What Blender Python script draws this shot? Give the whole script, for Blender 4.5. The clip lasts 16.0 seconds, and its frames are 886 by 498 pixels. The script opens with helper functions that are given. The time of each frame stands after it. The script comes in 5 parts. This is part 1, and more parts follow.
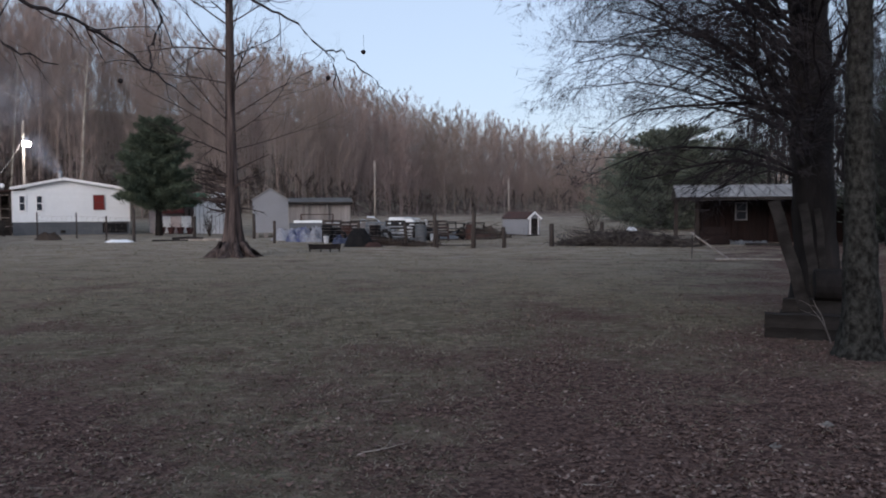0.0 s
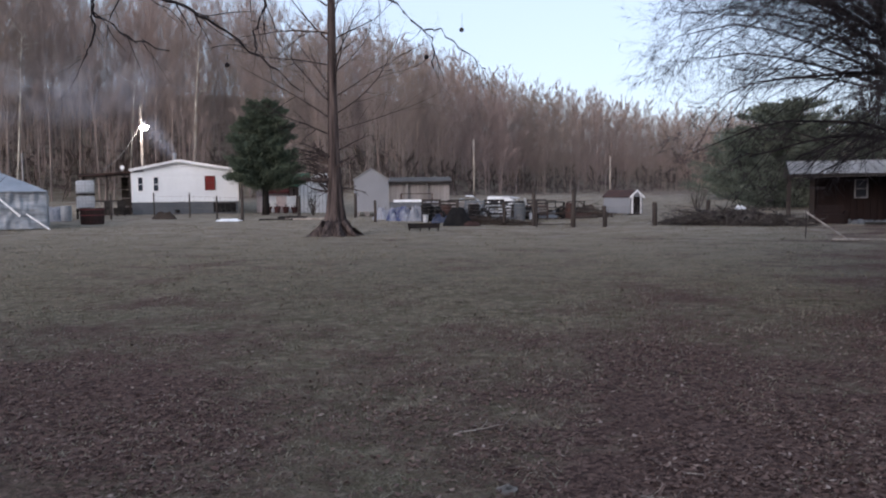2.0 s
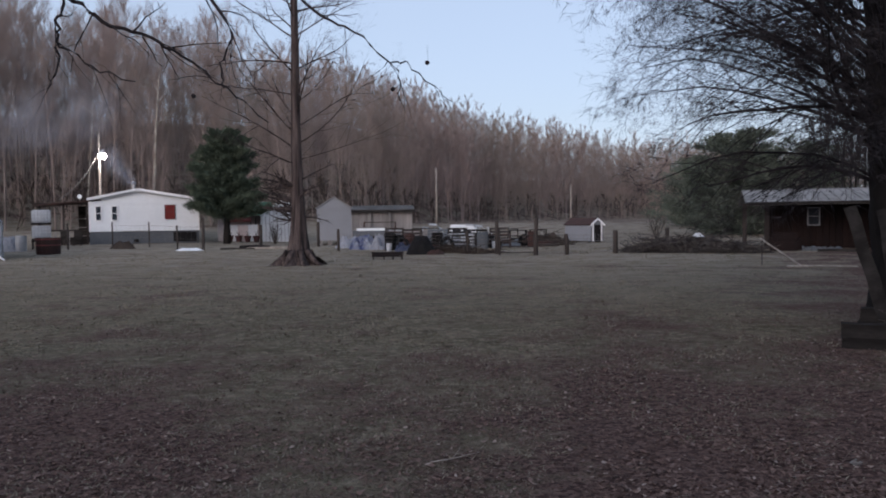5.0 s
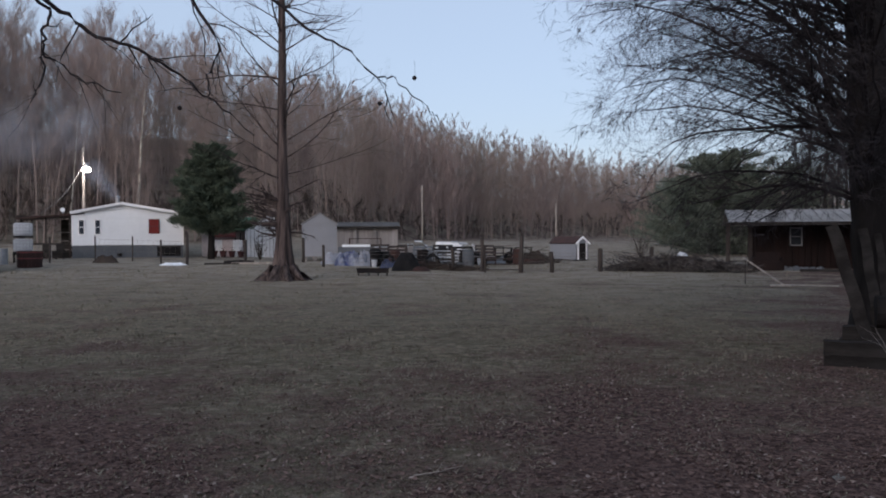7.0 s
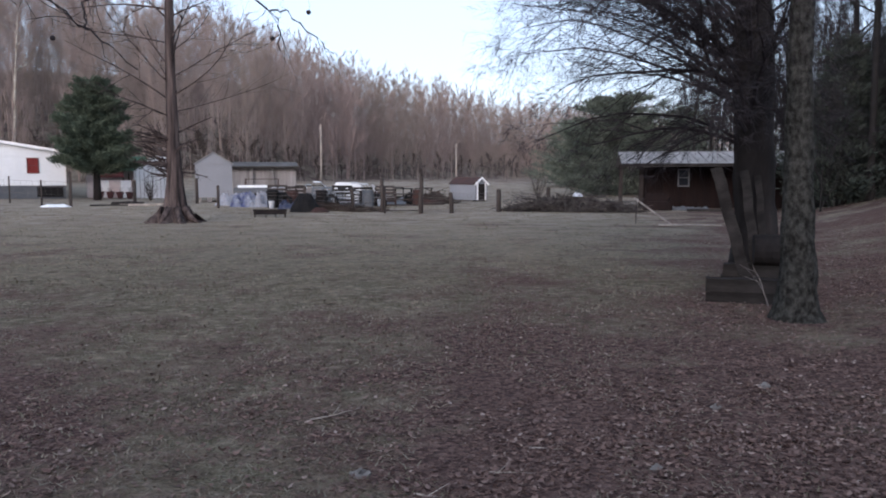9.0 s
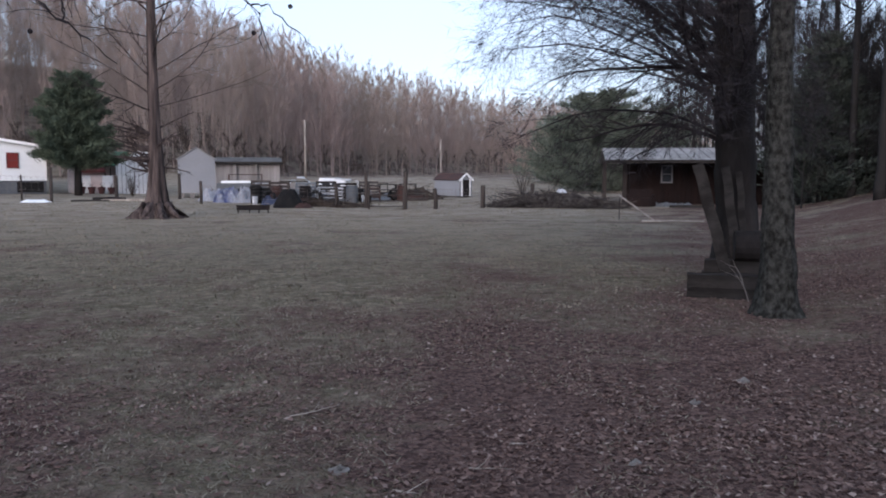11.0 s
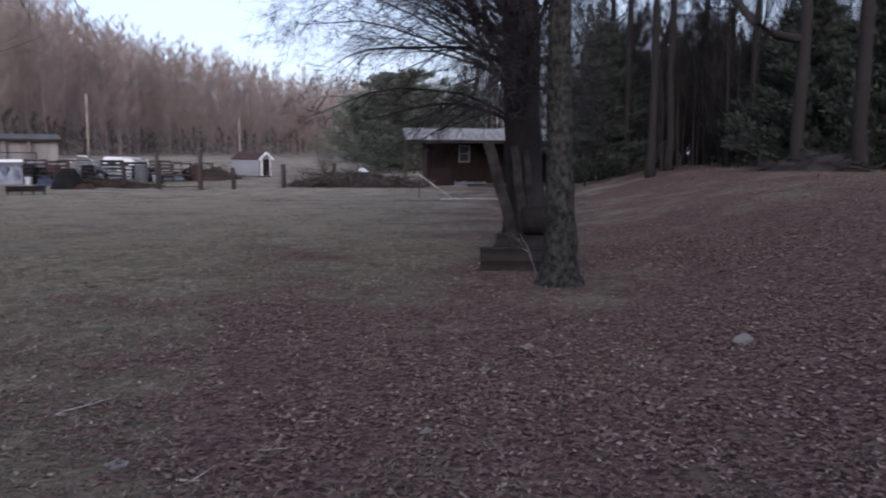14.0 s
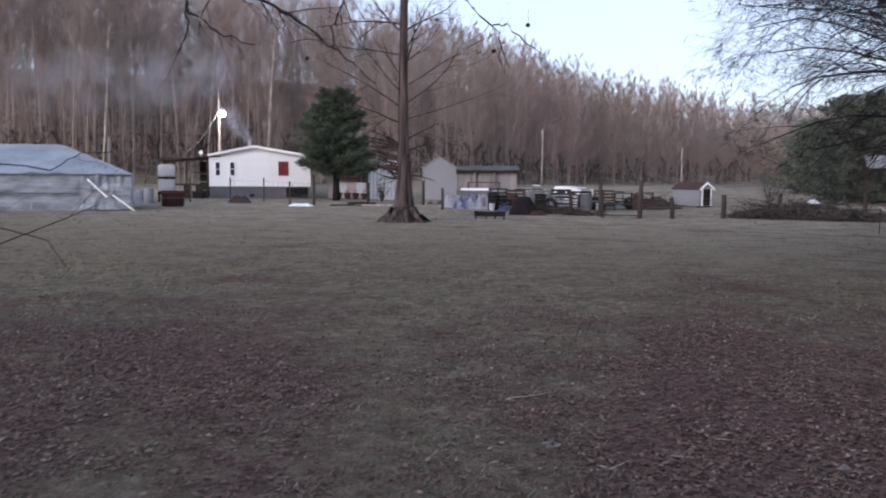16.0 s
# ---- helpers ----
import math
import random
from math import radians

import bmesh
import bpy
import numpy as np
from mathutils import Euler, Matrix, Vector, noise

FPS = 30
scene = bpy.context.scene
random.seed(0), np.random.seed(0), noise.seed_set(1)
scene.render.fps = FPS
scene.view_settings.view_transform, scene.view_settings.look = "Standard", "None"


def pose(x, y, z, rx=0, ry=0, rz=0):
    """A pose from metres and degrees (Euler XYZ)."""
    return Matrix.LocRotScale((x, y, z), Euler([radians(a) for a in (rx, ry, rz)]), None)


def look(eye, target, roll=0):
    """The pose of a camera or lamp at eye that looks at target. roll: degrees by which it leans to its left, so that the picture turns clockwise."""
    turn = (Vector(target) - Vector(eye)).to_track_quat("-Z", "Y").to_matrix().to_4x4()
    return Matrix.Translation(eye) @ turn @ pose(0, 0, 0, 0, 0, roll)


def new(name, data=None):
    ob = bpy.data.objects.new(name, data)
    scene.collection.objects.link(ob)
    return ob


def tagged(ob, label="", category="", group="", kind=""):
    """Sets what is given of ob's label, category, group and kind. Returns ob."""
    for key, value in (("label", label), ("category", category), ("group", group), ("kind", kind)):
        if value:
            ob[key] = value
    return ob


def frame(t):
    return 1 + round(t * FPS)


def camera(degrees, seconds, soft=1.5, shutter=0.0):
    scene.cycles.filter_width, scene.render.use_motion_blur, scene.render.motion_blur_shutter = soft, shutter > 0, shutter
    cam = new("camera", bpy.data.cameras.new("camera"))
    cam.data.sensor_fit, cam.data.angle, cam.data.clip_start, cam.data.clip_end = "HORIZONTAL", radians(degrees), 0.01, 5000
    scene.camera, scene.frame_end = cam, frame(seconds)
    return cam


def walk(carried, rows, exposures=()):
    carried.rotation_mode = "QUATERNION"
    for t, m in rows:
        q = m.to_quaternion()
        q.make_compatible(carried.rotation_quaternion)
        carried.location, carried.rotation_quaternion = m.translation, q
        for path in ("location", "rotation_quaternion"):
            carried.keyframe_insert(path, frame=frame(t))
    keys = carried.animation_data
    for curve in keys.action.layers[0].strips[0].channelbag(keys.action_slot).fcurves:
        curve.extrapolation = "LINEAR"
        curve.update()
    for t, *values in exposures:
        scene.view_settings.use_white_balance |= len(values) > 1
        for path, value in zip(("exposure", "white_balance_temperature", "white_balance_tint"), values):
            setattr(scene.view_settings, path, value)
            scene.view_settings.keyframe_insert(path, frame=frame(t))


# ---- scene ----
cam = camera(58.4, 16.0, soft=1.9, shutter=0.5)
PATH = [
    (0, (-0.000, 0.000, 1.600), (-0.000, 19.977, 0.644), -0.323),
    (0.5, (-0.010, -0.071, 1.581), (-0.509, 19.906, 0.759), -0.970),
    (1, (-0.027, -0.078, 1.606), (-1.221, 19.873, 0.881), -0.501),
    (1.5, (-0.046, 0.008, 1.608), (-2.281, 19.869, 0.875), -0.056),
    (2, (0.010, 0.054, 1.604), (-2.478, 19.844, 0.137), -0.595),
    (2.5, (-0.053, 0.176, 1.628), (-3.259, 19.834, -0.187), -1.083),
    (3, (-0.131, 0.209, 1.592), (-4.033, 19.771, 0.135), -1.524),
    (3.5, (-0.088, 0.170, 1.596), (-4.021, 19.748, 0.477), -1.416),
    (4, (-0.035, 0.072, 1.616), (-3.762, 19.703, 0.765), -1.144),
    (4.5, (-0.047, 0.034, 1.604), (-2.973, 19.807, 0.929), -1.095),
    (5, (-0.039, -0.026, 1.629), (-1.579, 19.900, 0.856), -0.731),
    (7.5, (-0.041, -0.017, 1.586), (-1.080, 19.954, 1.308), -0.154),
    (8, (-0.034, 0.031, 1.586), (-0.510, 20.010, 0.816), -0.591),
    (8.5, (-0.004, 0.064, 1.593), (0.558, 19.997, 0.061), -0.477),
    (9, (-0.007, 0.039, 1.600), (1.316, 19.911, -0.230), -0.062),
    (11.5, (0.034, 0.052, 1.598), (1.983, 19.859, -0.364), 0.131),
    (12, (0.045, 0.043, 1.608), (3.442, 19.654, -0.352), 0.606),
    (12.5, (0.060, 0.052, 1.599), (4.583, 19.434, -0.373), 1.148),
    (13, (0.076, 0.053, 1.589), (5.679, 19.134, -0.537), 1.348),
    (13.5, (0.103, 0.074, 1.582), (6.672, 18.832, -0.643), 0.710),
    (13.8, (0.113, 0.068, 1.572), (6.920, 18.770, -0.770), 0.470),
    (14, (0.119, 0.065, 1.566), (6.584, 18.837, -0.849), 0.308),
    (14.5, (0.192, -0.049, 1.579), (3.703, 19.537, -0.438), -0.775),
    (15, (0.323, -0.140, 1.585), (-0.648, 19.733, -0.444), -1.860),
    (15.5, (0.257, -0.290, 1.624), (-3.053, 19.372, 0.062), -1.033),
    (16, (0.142, -0.485, 1.591), (-3.996, 19.004, -0.153), 0.351),
]

EXPOSURES = [(t, stops + 0.33, kelvin, tint) for t, stops, kelvin, tint in (
    (0.0, 0.42, 6220, 18), (1.5, 0.52, 6220, 18), (2.5, 0.9, 6350, 23), (3.5, 0.7, 6330, 24), (5.0, 0.32, 6220, 20), (7.5, 0.25, 6220, 18),
    (8.5, 0.85, 6150, 20), (9.0, 1.02, 6150, 20), (12.5, 0.92, 6100, 21), (14.0, 0.88, 6120, 24), (16.0, 0.9, 6220, 23))]
walk(cam, [(t, look(eye, target, roll)) for t, eye, target, roll in PATH], EXPOSURES)

# ---- world, sun ----
world = bpy.data.worlds.new("dusk_sky")
scene.world = world
world.use_nodes = True
wn = world.node_tree.nodes
sky = wn.new("ShaderNodeTexSky")
sky.sky_type = "NISHITA"
sky.sun_disc = False
sky.sun_elevation = radians(22)
sky.sun_rotation = radians(200)
sky.air_density, sky.dust_density, sky.ozone_density = 1.0, 2.6, 1.3
wn["Background"].inputs["Strength"].default_value = 0.14
veil = wn.new("ShaderNodeMix")  # thin high cloud after sunset
veil.data_type = "RGBA"
veil.inputs["Factor"].default_value = 0.72
veil.inputs["B"].default_value = (2.45, 3.0, 3.45, 1)
world.node_tree.links.new(sky.outputs[0], veil.inputs["A"])
world.node_tree.links.new(veil.outputs["Result"], wn["Background"].inputs[0])
sun = new("sun", bpy.data.lights.new("sun", "SUN"))
sun.data.energy, sun.data.angle, sun.data.color = 0.68, radians(30), (1.0, 0.95, 0.92)
sun.matrix_world = look((0, 0, 0), (math.sin(radians(200)) * -1, math.cos(radians(200)) * -1, -0.35))


# ---- materials ----
def material(name, a, b, big=1.0, fine=30.0, rough=0.85, bump=0.15, metal=0.0, stretch=(1, 1, 1), coords="Object", per_object=0.12, grain_depth=0.28):
    m = bpy.data.materials.new(name)
    m.use_nodes = True
    nt = m.node_tree
    n, link = nt.nodes, nt.links.new
    bsdf = n["Principled BSDF"]
    tc = n.new("ShaderNodeTexCoord")
    mp = n.new("ShaderNodeMapping")
    mp.inputs["Scale"].default_value = stretch
    link(tc.outputs[coords], mp.inputs["Vector"])
    n1 = n.new("ShaderNodeTexNoise")
    n1.inputs["Scale"].default_value, n1.inputs["Detail"].default_value = big, 6
    n2 = n.new("ShaderNodeTexNoise")
    n2.inputs["Scale"].default_value, n2.inputs["Detail"].default_value = fine, 4
    link(mp.outputs[0], n1.inputs["Vector"])
    link(mp.outputs[0], n2.inputs["Vector"])
    ramp = n.new("ShaderNodeMapRange")
    ramp.inputs["From Min"].default_value, ramp.inputs["From Max"].default_value = 0.36, 0.64
    link(n1.outputs[0], ramp.inputs["Value"])
    mix = n.new("ShaderNodeMix")
    mix.data_type = "RGBA"
    mix.inputs["A"].default_value, mix.inputs["B"].default_value = (*a, 1), (*b, 1)
    link(ramp.outputs[0], mix.inputs["Factor"])
    grain = n.new("ShaderNodeMapRange")
    grain.inputs["To Min"].default_value, grain.inputs["To Max"].default_value = 1 - grain_depth, 1 + grain_depth
    link(n2.outputs[0], grain.inputs["Value"])
    info = n.new("ShaderNodeObjectInfo")
    vary = n.new("ShaderNodeMapRange")
    vary.inputs["To Min"].default_value, vary.inputs["To Max"].default_value = 1 - per_object, 1 + per_object
    link(info.outputs["Random"], vary.inputs["Value"])
    mul = n.new("ShaderNodeMath")
    mul.operation = "MULTIPLY"
    link(grain.outputs[0], mul.inputs[0])
    link(vary.outputs[0], mul.inputs[1])
    hsv = n.new("ShaderNodeHueSaturation")
    link(mul.outputs[0], hsv.inputs["Value"])
    link(mix.outputs["Result"], hsv.inputs["Color"])
    link(hsv.outputs[0], bsdf.inputs["Base Color"])
    bsdf.inputs["Roughness"].default_value, bsdf.inputs["Metallic"].default_value = rough, metal
    bsdf.inputs["Specular IOR Level"].default_value = 0.08 if rough >= 0.84 else 0.4
    if bump:
        bp = n.new("ShaderNodeBump")
        bp.inputs["Strength"].default_value, bp.inputs["Distance"].default_value = bump, 0.02
        link(n2.outputs[0], bp.inputs["Height"])
        link(bp.outputs[0], bsdf.inputs["Normal"])
    return m


def leaf_material():
    """Dry leaves, each of its own brown."""
    m = bpy.data.materials.new("dry_fallen_leaves")
    m.use_nodes = True
    n, link = m.node_tree.nodes, m.node_tree.links.new
    geo = n.new("ShaderNodeNewGeometry")
    cr = n.new("ShaderNodeValToRGB")
    for k, (at_, col) in enumerate(((0.0, (0.062, 0.041, 0.036)), (0.5, (0.114, 0.073, 0.064)), (0.9, (0.170, 0.116, 0.100)), (1.0, (0.28, 0.225, 0.20)))):
        e = cr.color_ramp.elements[k] if k < 2 else cr.color_ramp.elements.new(at_)
        e.position, e.color = at_, (*col, 1)
    link(geo.outputs["Random Per Island"], cr.inputs[0])
    link(cr.outputs[0], n["Principled BSDF"].inputs["Base Color"])
    n["Principled BSDF"].inputs["Roughness"].default_value = 0.8
    n["Principled BSDF"].inputs["Specular IOR Level"].default_value = 0.2
    return m


M_BARK = material("cypress_bark", (0.098, 0.076, 0.071), (0.024, 0.019, 0.019), 8, 38, 0.97, 0.9, stretch=(1, 1, 0.07), grain_depth=0.45)
M_DARKBARK = material("dark_bark", (0.012, 0.011, 0.011), (0.030, 0.026, 0.025), 2, 22, 0.95, 0.7, stretch=(1, 1, 0.25))
M_LICHEN = material("lichen_bark", (0.013, 0.012, 0.011), (0.050, 0.050, 0.045), 18, 60, 0.97, 1.0, stretch=(1, 1, 0.7), grain_depth=0.6)
M_TWIG = material("twig_bark", (0.02, 0.018, 0.021), (0.036, 0.031, 0.033), 2, 20, 0.9, 0.0)
# two copies of woods bark: far one paled for haze, bank one darkened for shade
M_WOODS = material("haze_paled_woods_bark", (0.285, 0.218, 0.200), (0.235, 0.193, 0.168), 0.07, 1.2, 0.95, 0.0, stretch=(1, 1, 0.4))
M_WOODS_DARK = material("shade_darkened_woods_bark", (0.019, 0.018, 0.018), (0.032, 0.029, 0.028), 0.2, 6, 0.95, 0.0)
M_PALE = material("pale_sycamore_bark", (0.50, 0.46, 0.40), (0.228, 0.198, 0.167), 1.2, 8, 0.9, 0.2)
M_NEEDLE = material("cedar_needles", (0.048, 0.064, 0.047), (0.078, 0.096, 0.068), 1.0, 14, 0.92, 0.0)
# darker needle copy for the bank cedars: the bank's shade is in the colour
M_NEEDLE_DARK = material("shade_tinted_cedar_needles", (0.038, 0.047, 0.040), (0.056, 0.064, 0.054), 0.8, 10, 0.92, 0.0)
# paler needle copy for the far cedars: haze is put into its colour
M_NEEDLE_FAR = material("haze_tinted_cedar_needles", (0.090, 0.110, 0.090), (0.125, 0.145, 0.115), 0.8, 8, 0.92, 0.0)
M_WHITE = material("white_siding", (0.74, 0.76, 0.785), (0.66, 0.685, 0.71), 0.4, 5, 0.55, 0.05, per_object=0.02, grain_depth=0.06)
M_TRIM = material("white_trim", (0.80, 0.80, 0.80), (0.70, 0.70, 0.72), 1, 10, 0.5, 0.03)
M_SKIRT = material("grey_skirting", (0.072, 0.080, 0.091), (0.099, 0.106, 0.118), 0.7, 9, 0.7, 0.1)
M_ROOF = material("weathered_metal_roof", (0.228, 0.220, 0.217), (0.144, 0.137, 0.133), 0.9, 7, 0.75, 0.1, 0.0)
M_OLDTIN = material("old_tin_roof", (0.10, 0.097, 0.097), (0.062, 0.058, 0.056), 0.8, 6, 0.9, 0.1)
M_GREENROOF = material("green_metal_roof", (0.050, 0.120, 0.080), (0.070, 0.150, 0.105), 0.6, 8, 0.85, 0.05)
M_GREYSHED = material("grey_painted_metal", (0.215, 0.222, 0.242), (0.18, 0.187, 0.207), 0.4, 6, 0.6, 0.05, per_object=0.03, grain_depth=0.08)
M_WEATHERED = material("weathered_grey_boards", (0.274, 0.251, 0.243), (0.190, 0.175, 0.167), 0.8, 9, 0.9, 0.3, stretch=(4, 4, 0.4))
M_POST = material("fence_post_wood", (0.062, 0.052, 0.048), (0.036, 0.030, 0.028), 1.6, 20, 0.95, 0.4, stretch=(2, 2, 0.3))
M_TIE = material("creosoted_timber", (0.017, 0.015, 0.014), (0.038, 0.034, 0.032), 2.5, 22, 0.95, 0.6, stretch=(0.5, 2, 2))
M_REDWALL = material("dark_red_boards", (0.021, 0.013, 0.012), (0.014, 0.010, 0.010), 0.8, 10, 0.85, 0.3, stretch=(4, 4, 0.3))
M_RED = material("faded_red_paint", (0.152, 0.034, 0.032), (0.099, 0.029, 0.027), 1.2, 10, 0.6, 0.1)
M_CURTAIN = material("red_curtain", (0.198, 0.038, 0.034), (0.129, 0.027, 0.026), 6, 25, 0.9, 0.1, stretch=(6, 6, 0.5))
M_POLY = material("clear_plastic_sheeting", (0.27, 0.295, 0.33), (0.125, 0.145, 0.17), 1.3, 7, 0.4, 0.9, stretch=(0.5, 0.5, 2.6), grain_depth=0.4)
M_POLYROOF = material("blue_grey_tarpaulin", (0.16, 0.19, 0.235), (0.24, 0.27, 0.315), 1.1, 7, 0.5, 0.7, stretch=(0.6, 0.6, 1.6), grain_depth=0.25)
M_RUST = material("rusted_steel", (0.057, 0.026, 0.021), (0.038, 0.021, 0.019), 2.5, 16, 0.8, 0.3, 0.3)
M_BLACK = material("black_painted_steel", (0.011, 0.010, 0.011), (0.023, 0.019, 0.018), 3, 18, 0.88, 0.1, 0.0)
M_TYRE = material("black_rubber", (0.009, 0.009, 0.010), (0.017, 0.016, 0.016), 4, 30, 0.85, 0.2)
M_BLUE = material("blue_tarpaulin", (0.018, 0.026, 0.062), (0.032, 0.042, 0.085), 1.3, 9, 0.5, 0.4)
M_PATCHTARP = material("blue_and_white_tarpaulin", (0.022, 0.032, 0.105), (0.24, 0.255, 0.29), 1.6, 11, 0.55, 0.6, grain_depth=0.4)
M_GREYTARP = material("grey_white_tarpaulin", (0.213, 0.220, 0.251), (0.129, 0.144, 0.175), 1.8, 9, 0.6, 0.5)
M_GALV = material("galvanised_metal", (0.342, 0.350, 0.365), (0.251, 0.258, 0.274), 1.2, 12, 0.45, 0.1, 0.5)
M_BRUSH = material("dead_brush", (0.034, 0.027, 0.024), (0.061, 0.048, 0.040), 1.2, 14, 0.95, 0.0)
M_CUT = material("cut_branch_bark", (0.030, 0.026, 0.025), (0.085, 0.075, 0.070), 5, 22, 0.95, 0.2)
M_POLE = material("bleached_pole_wood", (0.36, 0.32, 0.285), (0.20, 0.168, 0.148), 2.4, 14, 0.9, 0.2, stretch=(2, 2, 0.3))
M_WIRE = material("fence_wire", (0.167, 0.160, 0.152), (0.122, 0.099, 0.091), 3, 20, 0.6, 0.0, 0.6)
M_TANK = material("milky_white_plastic", (0.50, 0.52, 0.55), (0.40, 0.42, 0.45), 1.5, 9, 0.45, 0.05)
M_LEAF = leaf_material()
M_GRASS = material("dormant_grass_blades", (0.105, 0.097, 0.070), (0.235, 0.206, 0.165), 1.4, 7, 0.85, 0.0)
M_STONE = material("pale_field_stone", (0.198, 0.182, 0.171), (0.137, 0.125, 0.118), 6, 30, 0.9, 0.3)
M_TERRACOTTA = material("dark_red_flowerpot", (0.068, 0.023, 0.023), (0.046, 0.020, 0.020), 4, 20, 0.8, 0.1)
M_BRICKRED = material("faded_pink_siding", (0.50, 0.40, 0.39), (0.66, 0.58, 0.56), 0.6, 8, 0.8, 0.1)


def glass():
    m = bpy.data.materials.new("dark_window_glass")
    m.use_nodes = True
    b = m.node_tree.nodes["Principled BSDF"]
    b.inputs["Base Color"].default_value = (0.03, 0.035, 0.045, 1)
    b.inputs["Roughness"].default_value = 0.08
    return m


M_GLASS = glass()
M_LAMP = bpy.data.materials.new("glowing_lamp")
M_LAMP.use_nodes = True
M_LAMP.node_tree.nodes["Principled BSDF"].inputs["Emission Color"].default_value = (1.0, 0.97, 0.85, 1)
M_LAMP.node_tree.nodes["Principled BSDF"].inputs["Emission Strength"].default_value = 60


def ground_material():
    """Dormant turf, with reddish-brown leaf litter where the trees stand and pale dry patches; far light and near shade
    are put into the colour.
    """
    m = bpy.data.materials.new("winter_turf")
    m.use_nodes = True
    nt = m.node_tree
    n, link = nt.nodes, nt.links.new
    bsdf = n["Principled BSDF"]
    geo = n.new("ShaderNodeNewGeometry")

    def nz(scale, detail=5):
        k = n.new("ShaderNodeTexNoise")
        k.inputs["Scale"].default_value, k.inputs["Detail"].default_value = scale, detail
        link(geo.outputs["Position"], k.inputs["Vector"])
        return k

    def rng(src, lo, hi, to0=0.0, to1=1.0):
        k = n.new("ShaderNodeMapRange")
        for key, v in (("From Min", lo), ("From Max", hi), ("To Min", to0), ("To Max", to1)):
            k.inputs[key].default_value = v
        link(src, k.inputs["Value"])
        return k.outputs[0]

    def mix(fac, a, b):
        k = n.new("ShaderNodeMix")
        k.data_type = "RGBA"
        link(fac, k.inputs["Factor"])
        for key, v in (("A", a), ("B", b)):
            if isinstance(v, tuple):
                k.inputs[key].default_value = (*v, 1)
            else:
                link(v, k.inputs[key])
        return k.outputs["Result"]

    def math_(op, a, b):
        k = n.new("ShaderNodeMath")
        k.operation, k.use_clamp = op, False
        for i, v in enumerate((a, b)):
            if isinstance(v, (int, float)):
                k.inputs[i].default_value = v
            else:
                link(v, k.inputs[i])
        return k.outputs[0]

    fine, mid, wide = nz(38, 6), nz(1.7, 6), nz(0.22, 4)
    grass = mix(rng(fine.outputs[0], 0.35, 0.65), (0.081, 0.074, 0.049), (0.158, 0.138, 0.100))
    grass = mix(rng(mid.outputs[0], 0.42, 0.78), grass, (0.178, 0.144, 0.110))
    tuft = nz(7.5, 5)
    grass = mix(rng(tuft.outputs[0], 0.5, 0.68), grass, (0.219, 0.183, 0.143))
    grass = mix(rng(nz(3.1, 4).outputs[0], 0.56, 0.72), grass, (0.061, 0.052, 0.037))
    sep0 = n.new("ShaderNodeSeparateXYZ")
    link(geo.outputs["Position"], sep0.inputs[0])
    # pale dry turf grows with distance; brighter far light is put into it
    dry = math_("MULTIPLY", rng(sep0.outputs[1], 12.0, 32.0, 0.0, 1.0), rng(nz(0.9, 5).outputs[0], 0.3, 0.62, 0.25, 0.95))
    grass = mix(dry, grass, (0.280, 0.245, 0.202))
    cell = n.new("ShaderNodeTexVoronoi")
    cell.inputs["Scale"].default_value = 31
    warp = n.new("ShaderNodeVectorMath")
    warp.operation = "ADD"
    link(geo.outputs["Position"], warp.inputs[0])
    small = n.new("ShaderNodeVectorMath")
    small.operation = "SCALE"
    small.inputs["Scale"].default_value = 0.07
    link(nz(14, 3).outputs["Color"], small.inputs[0])
    link(small.outputs[0], warp.inputs[1])
    link(warp.outputs[0], cell.inputs["Vector"])
    tone = n.new("ShaderNodeSeparateColor")
    link(cell.outputs["Color"], tone.inputs[0])
    litter = mix(rng(tone.outputs[0], 0.1, 1.0), (0.054, 0.034, 0.031), (0.160, 0.106, 0.092))
    sep = n.new("ShaderNodeSeparateXYZ")
    link(geo.outputs["Position"], sep.inputs[0])
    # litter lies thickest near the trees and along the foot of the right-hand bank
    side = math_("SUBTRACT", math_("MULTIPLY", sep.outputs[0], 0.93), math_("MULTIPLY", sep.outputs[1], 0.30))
    # real litter near the viewer, thickened to hold the foreground shade in colour
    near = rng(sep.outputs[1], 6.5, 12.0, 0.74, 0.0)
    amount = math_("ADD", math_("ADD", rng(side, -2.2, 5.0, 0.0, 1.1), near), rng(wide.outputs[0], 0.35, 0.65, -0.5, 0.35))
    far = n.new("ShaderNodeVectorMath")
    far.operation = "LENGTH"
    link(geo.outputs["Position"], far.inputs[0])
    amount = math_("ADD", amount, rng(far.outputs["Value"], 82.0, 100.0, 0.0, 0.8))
    amount = math_("ADD", amount, rng(nz(0.75, 5).outputs[0], 0.35, 0.65, -0.55, 0.4))
    # an old track across the lawn holds leaves too
    off = n.new("ShaderNodeMath")
    off.operation = "ABSOLUTE"
    link(math_("SUBTRACT", sep.outputs[0], math_("ADD", math_("MULTIPLY", sep.outputs[1], 0.085), 0.8)), off.inputs[0])
    amount = math_("ADD", amount, math_("MULTIPLY", rng(off.outputs[0], 0.25, 1.2, 0.6, 0.0), rng(sep.outputs[1], 12.0, 17.0, 1.0, 0.0)))
    patch = n.new("ShaderNodeVectorMath")
    patch.operation = "DISTANCE"
    link(geo.outputs["Position"], patch.inputs[0])
    patch.inputs[1].default_value = (-4.6, 5.9, 0)
    amount = math_("ADD", amount, rng(patch.outputs["Value"], 0.8, 3.0, 0.8, 0.0))
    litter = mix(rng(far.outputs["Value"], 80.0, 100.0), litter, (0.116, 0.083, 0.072))
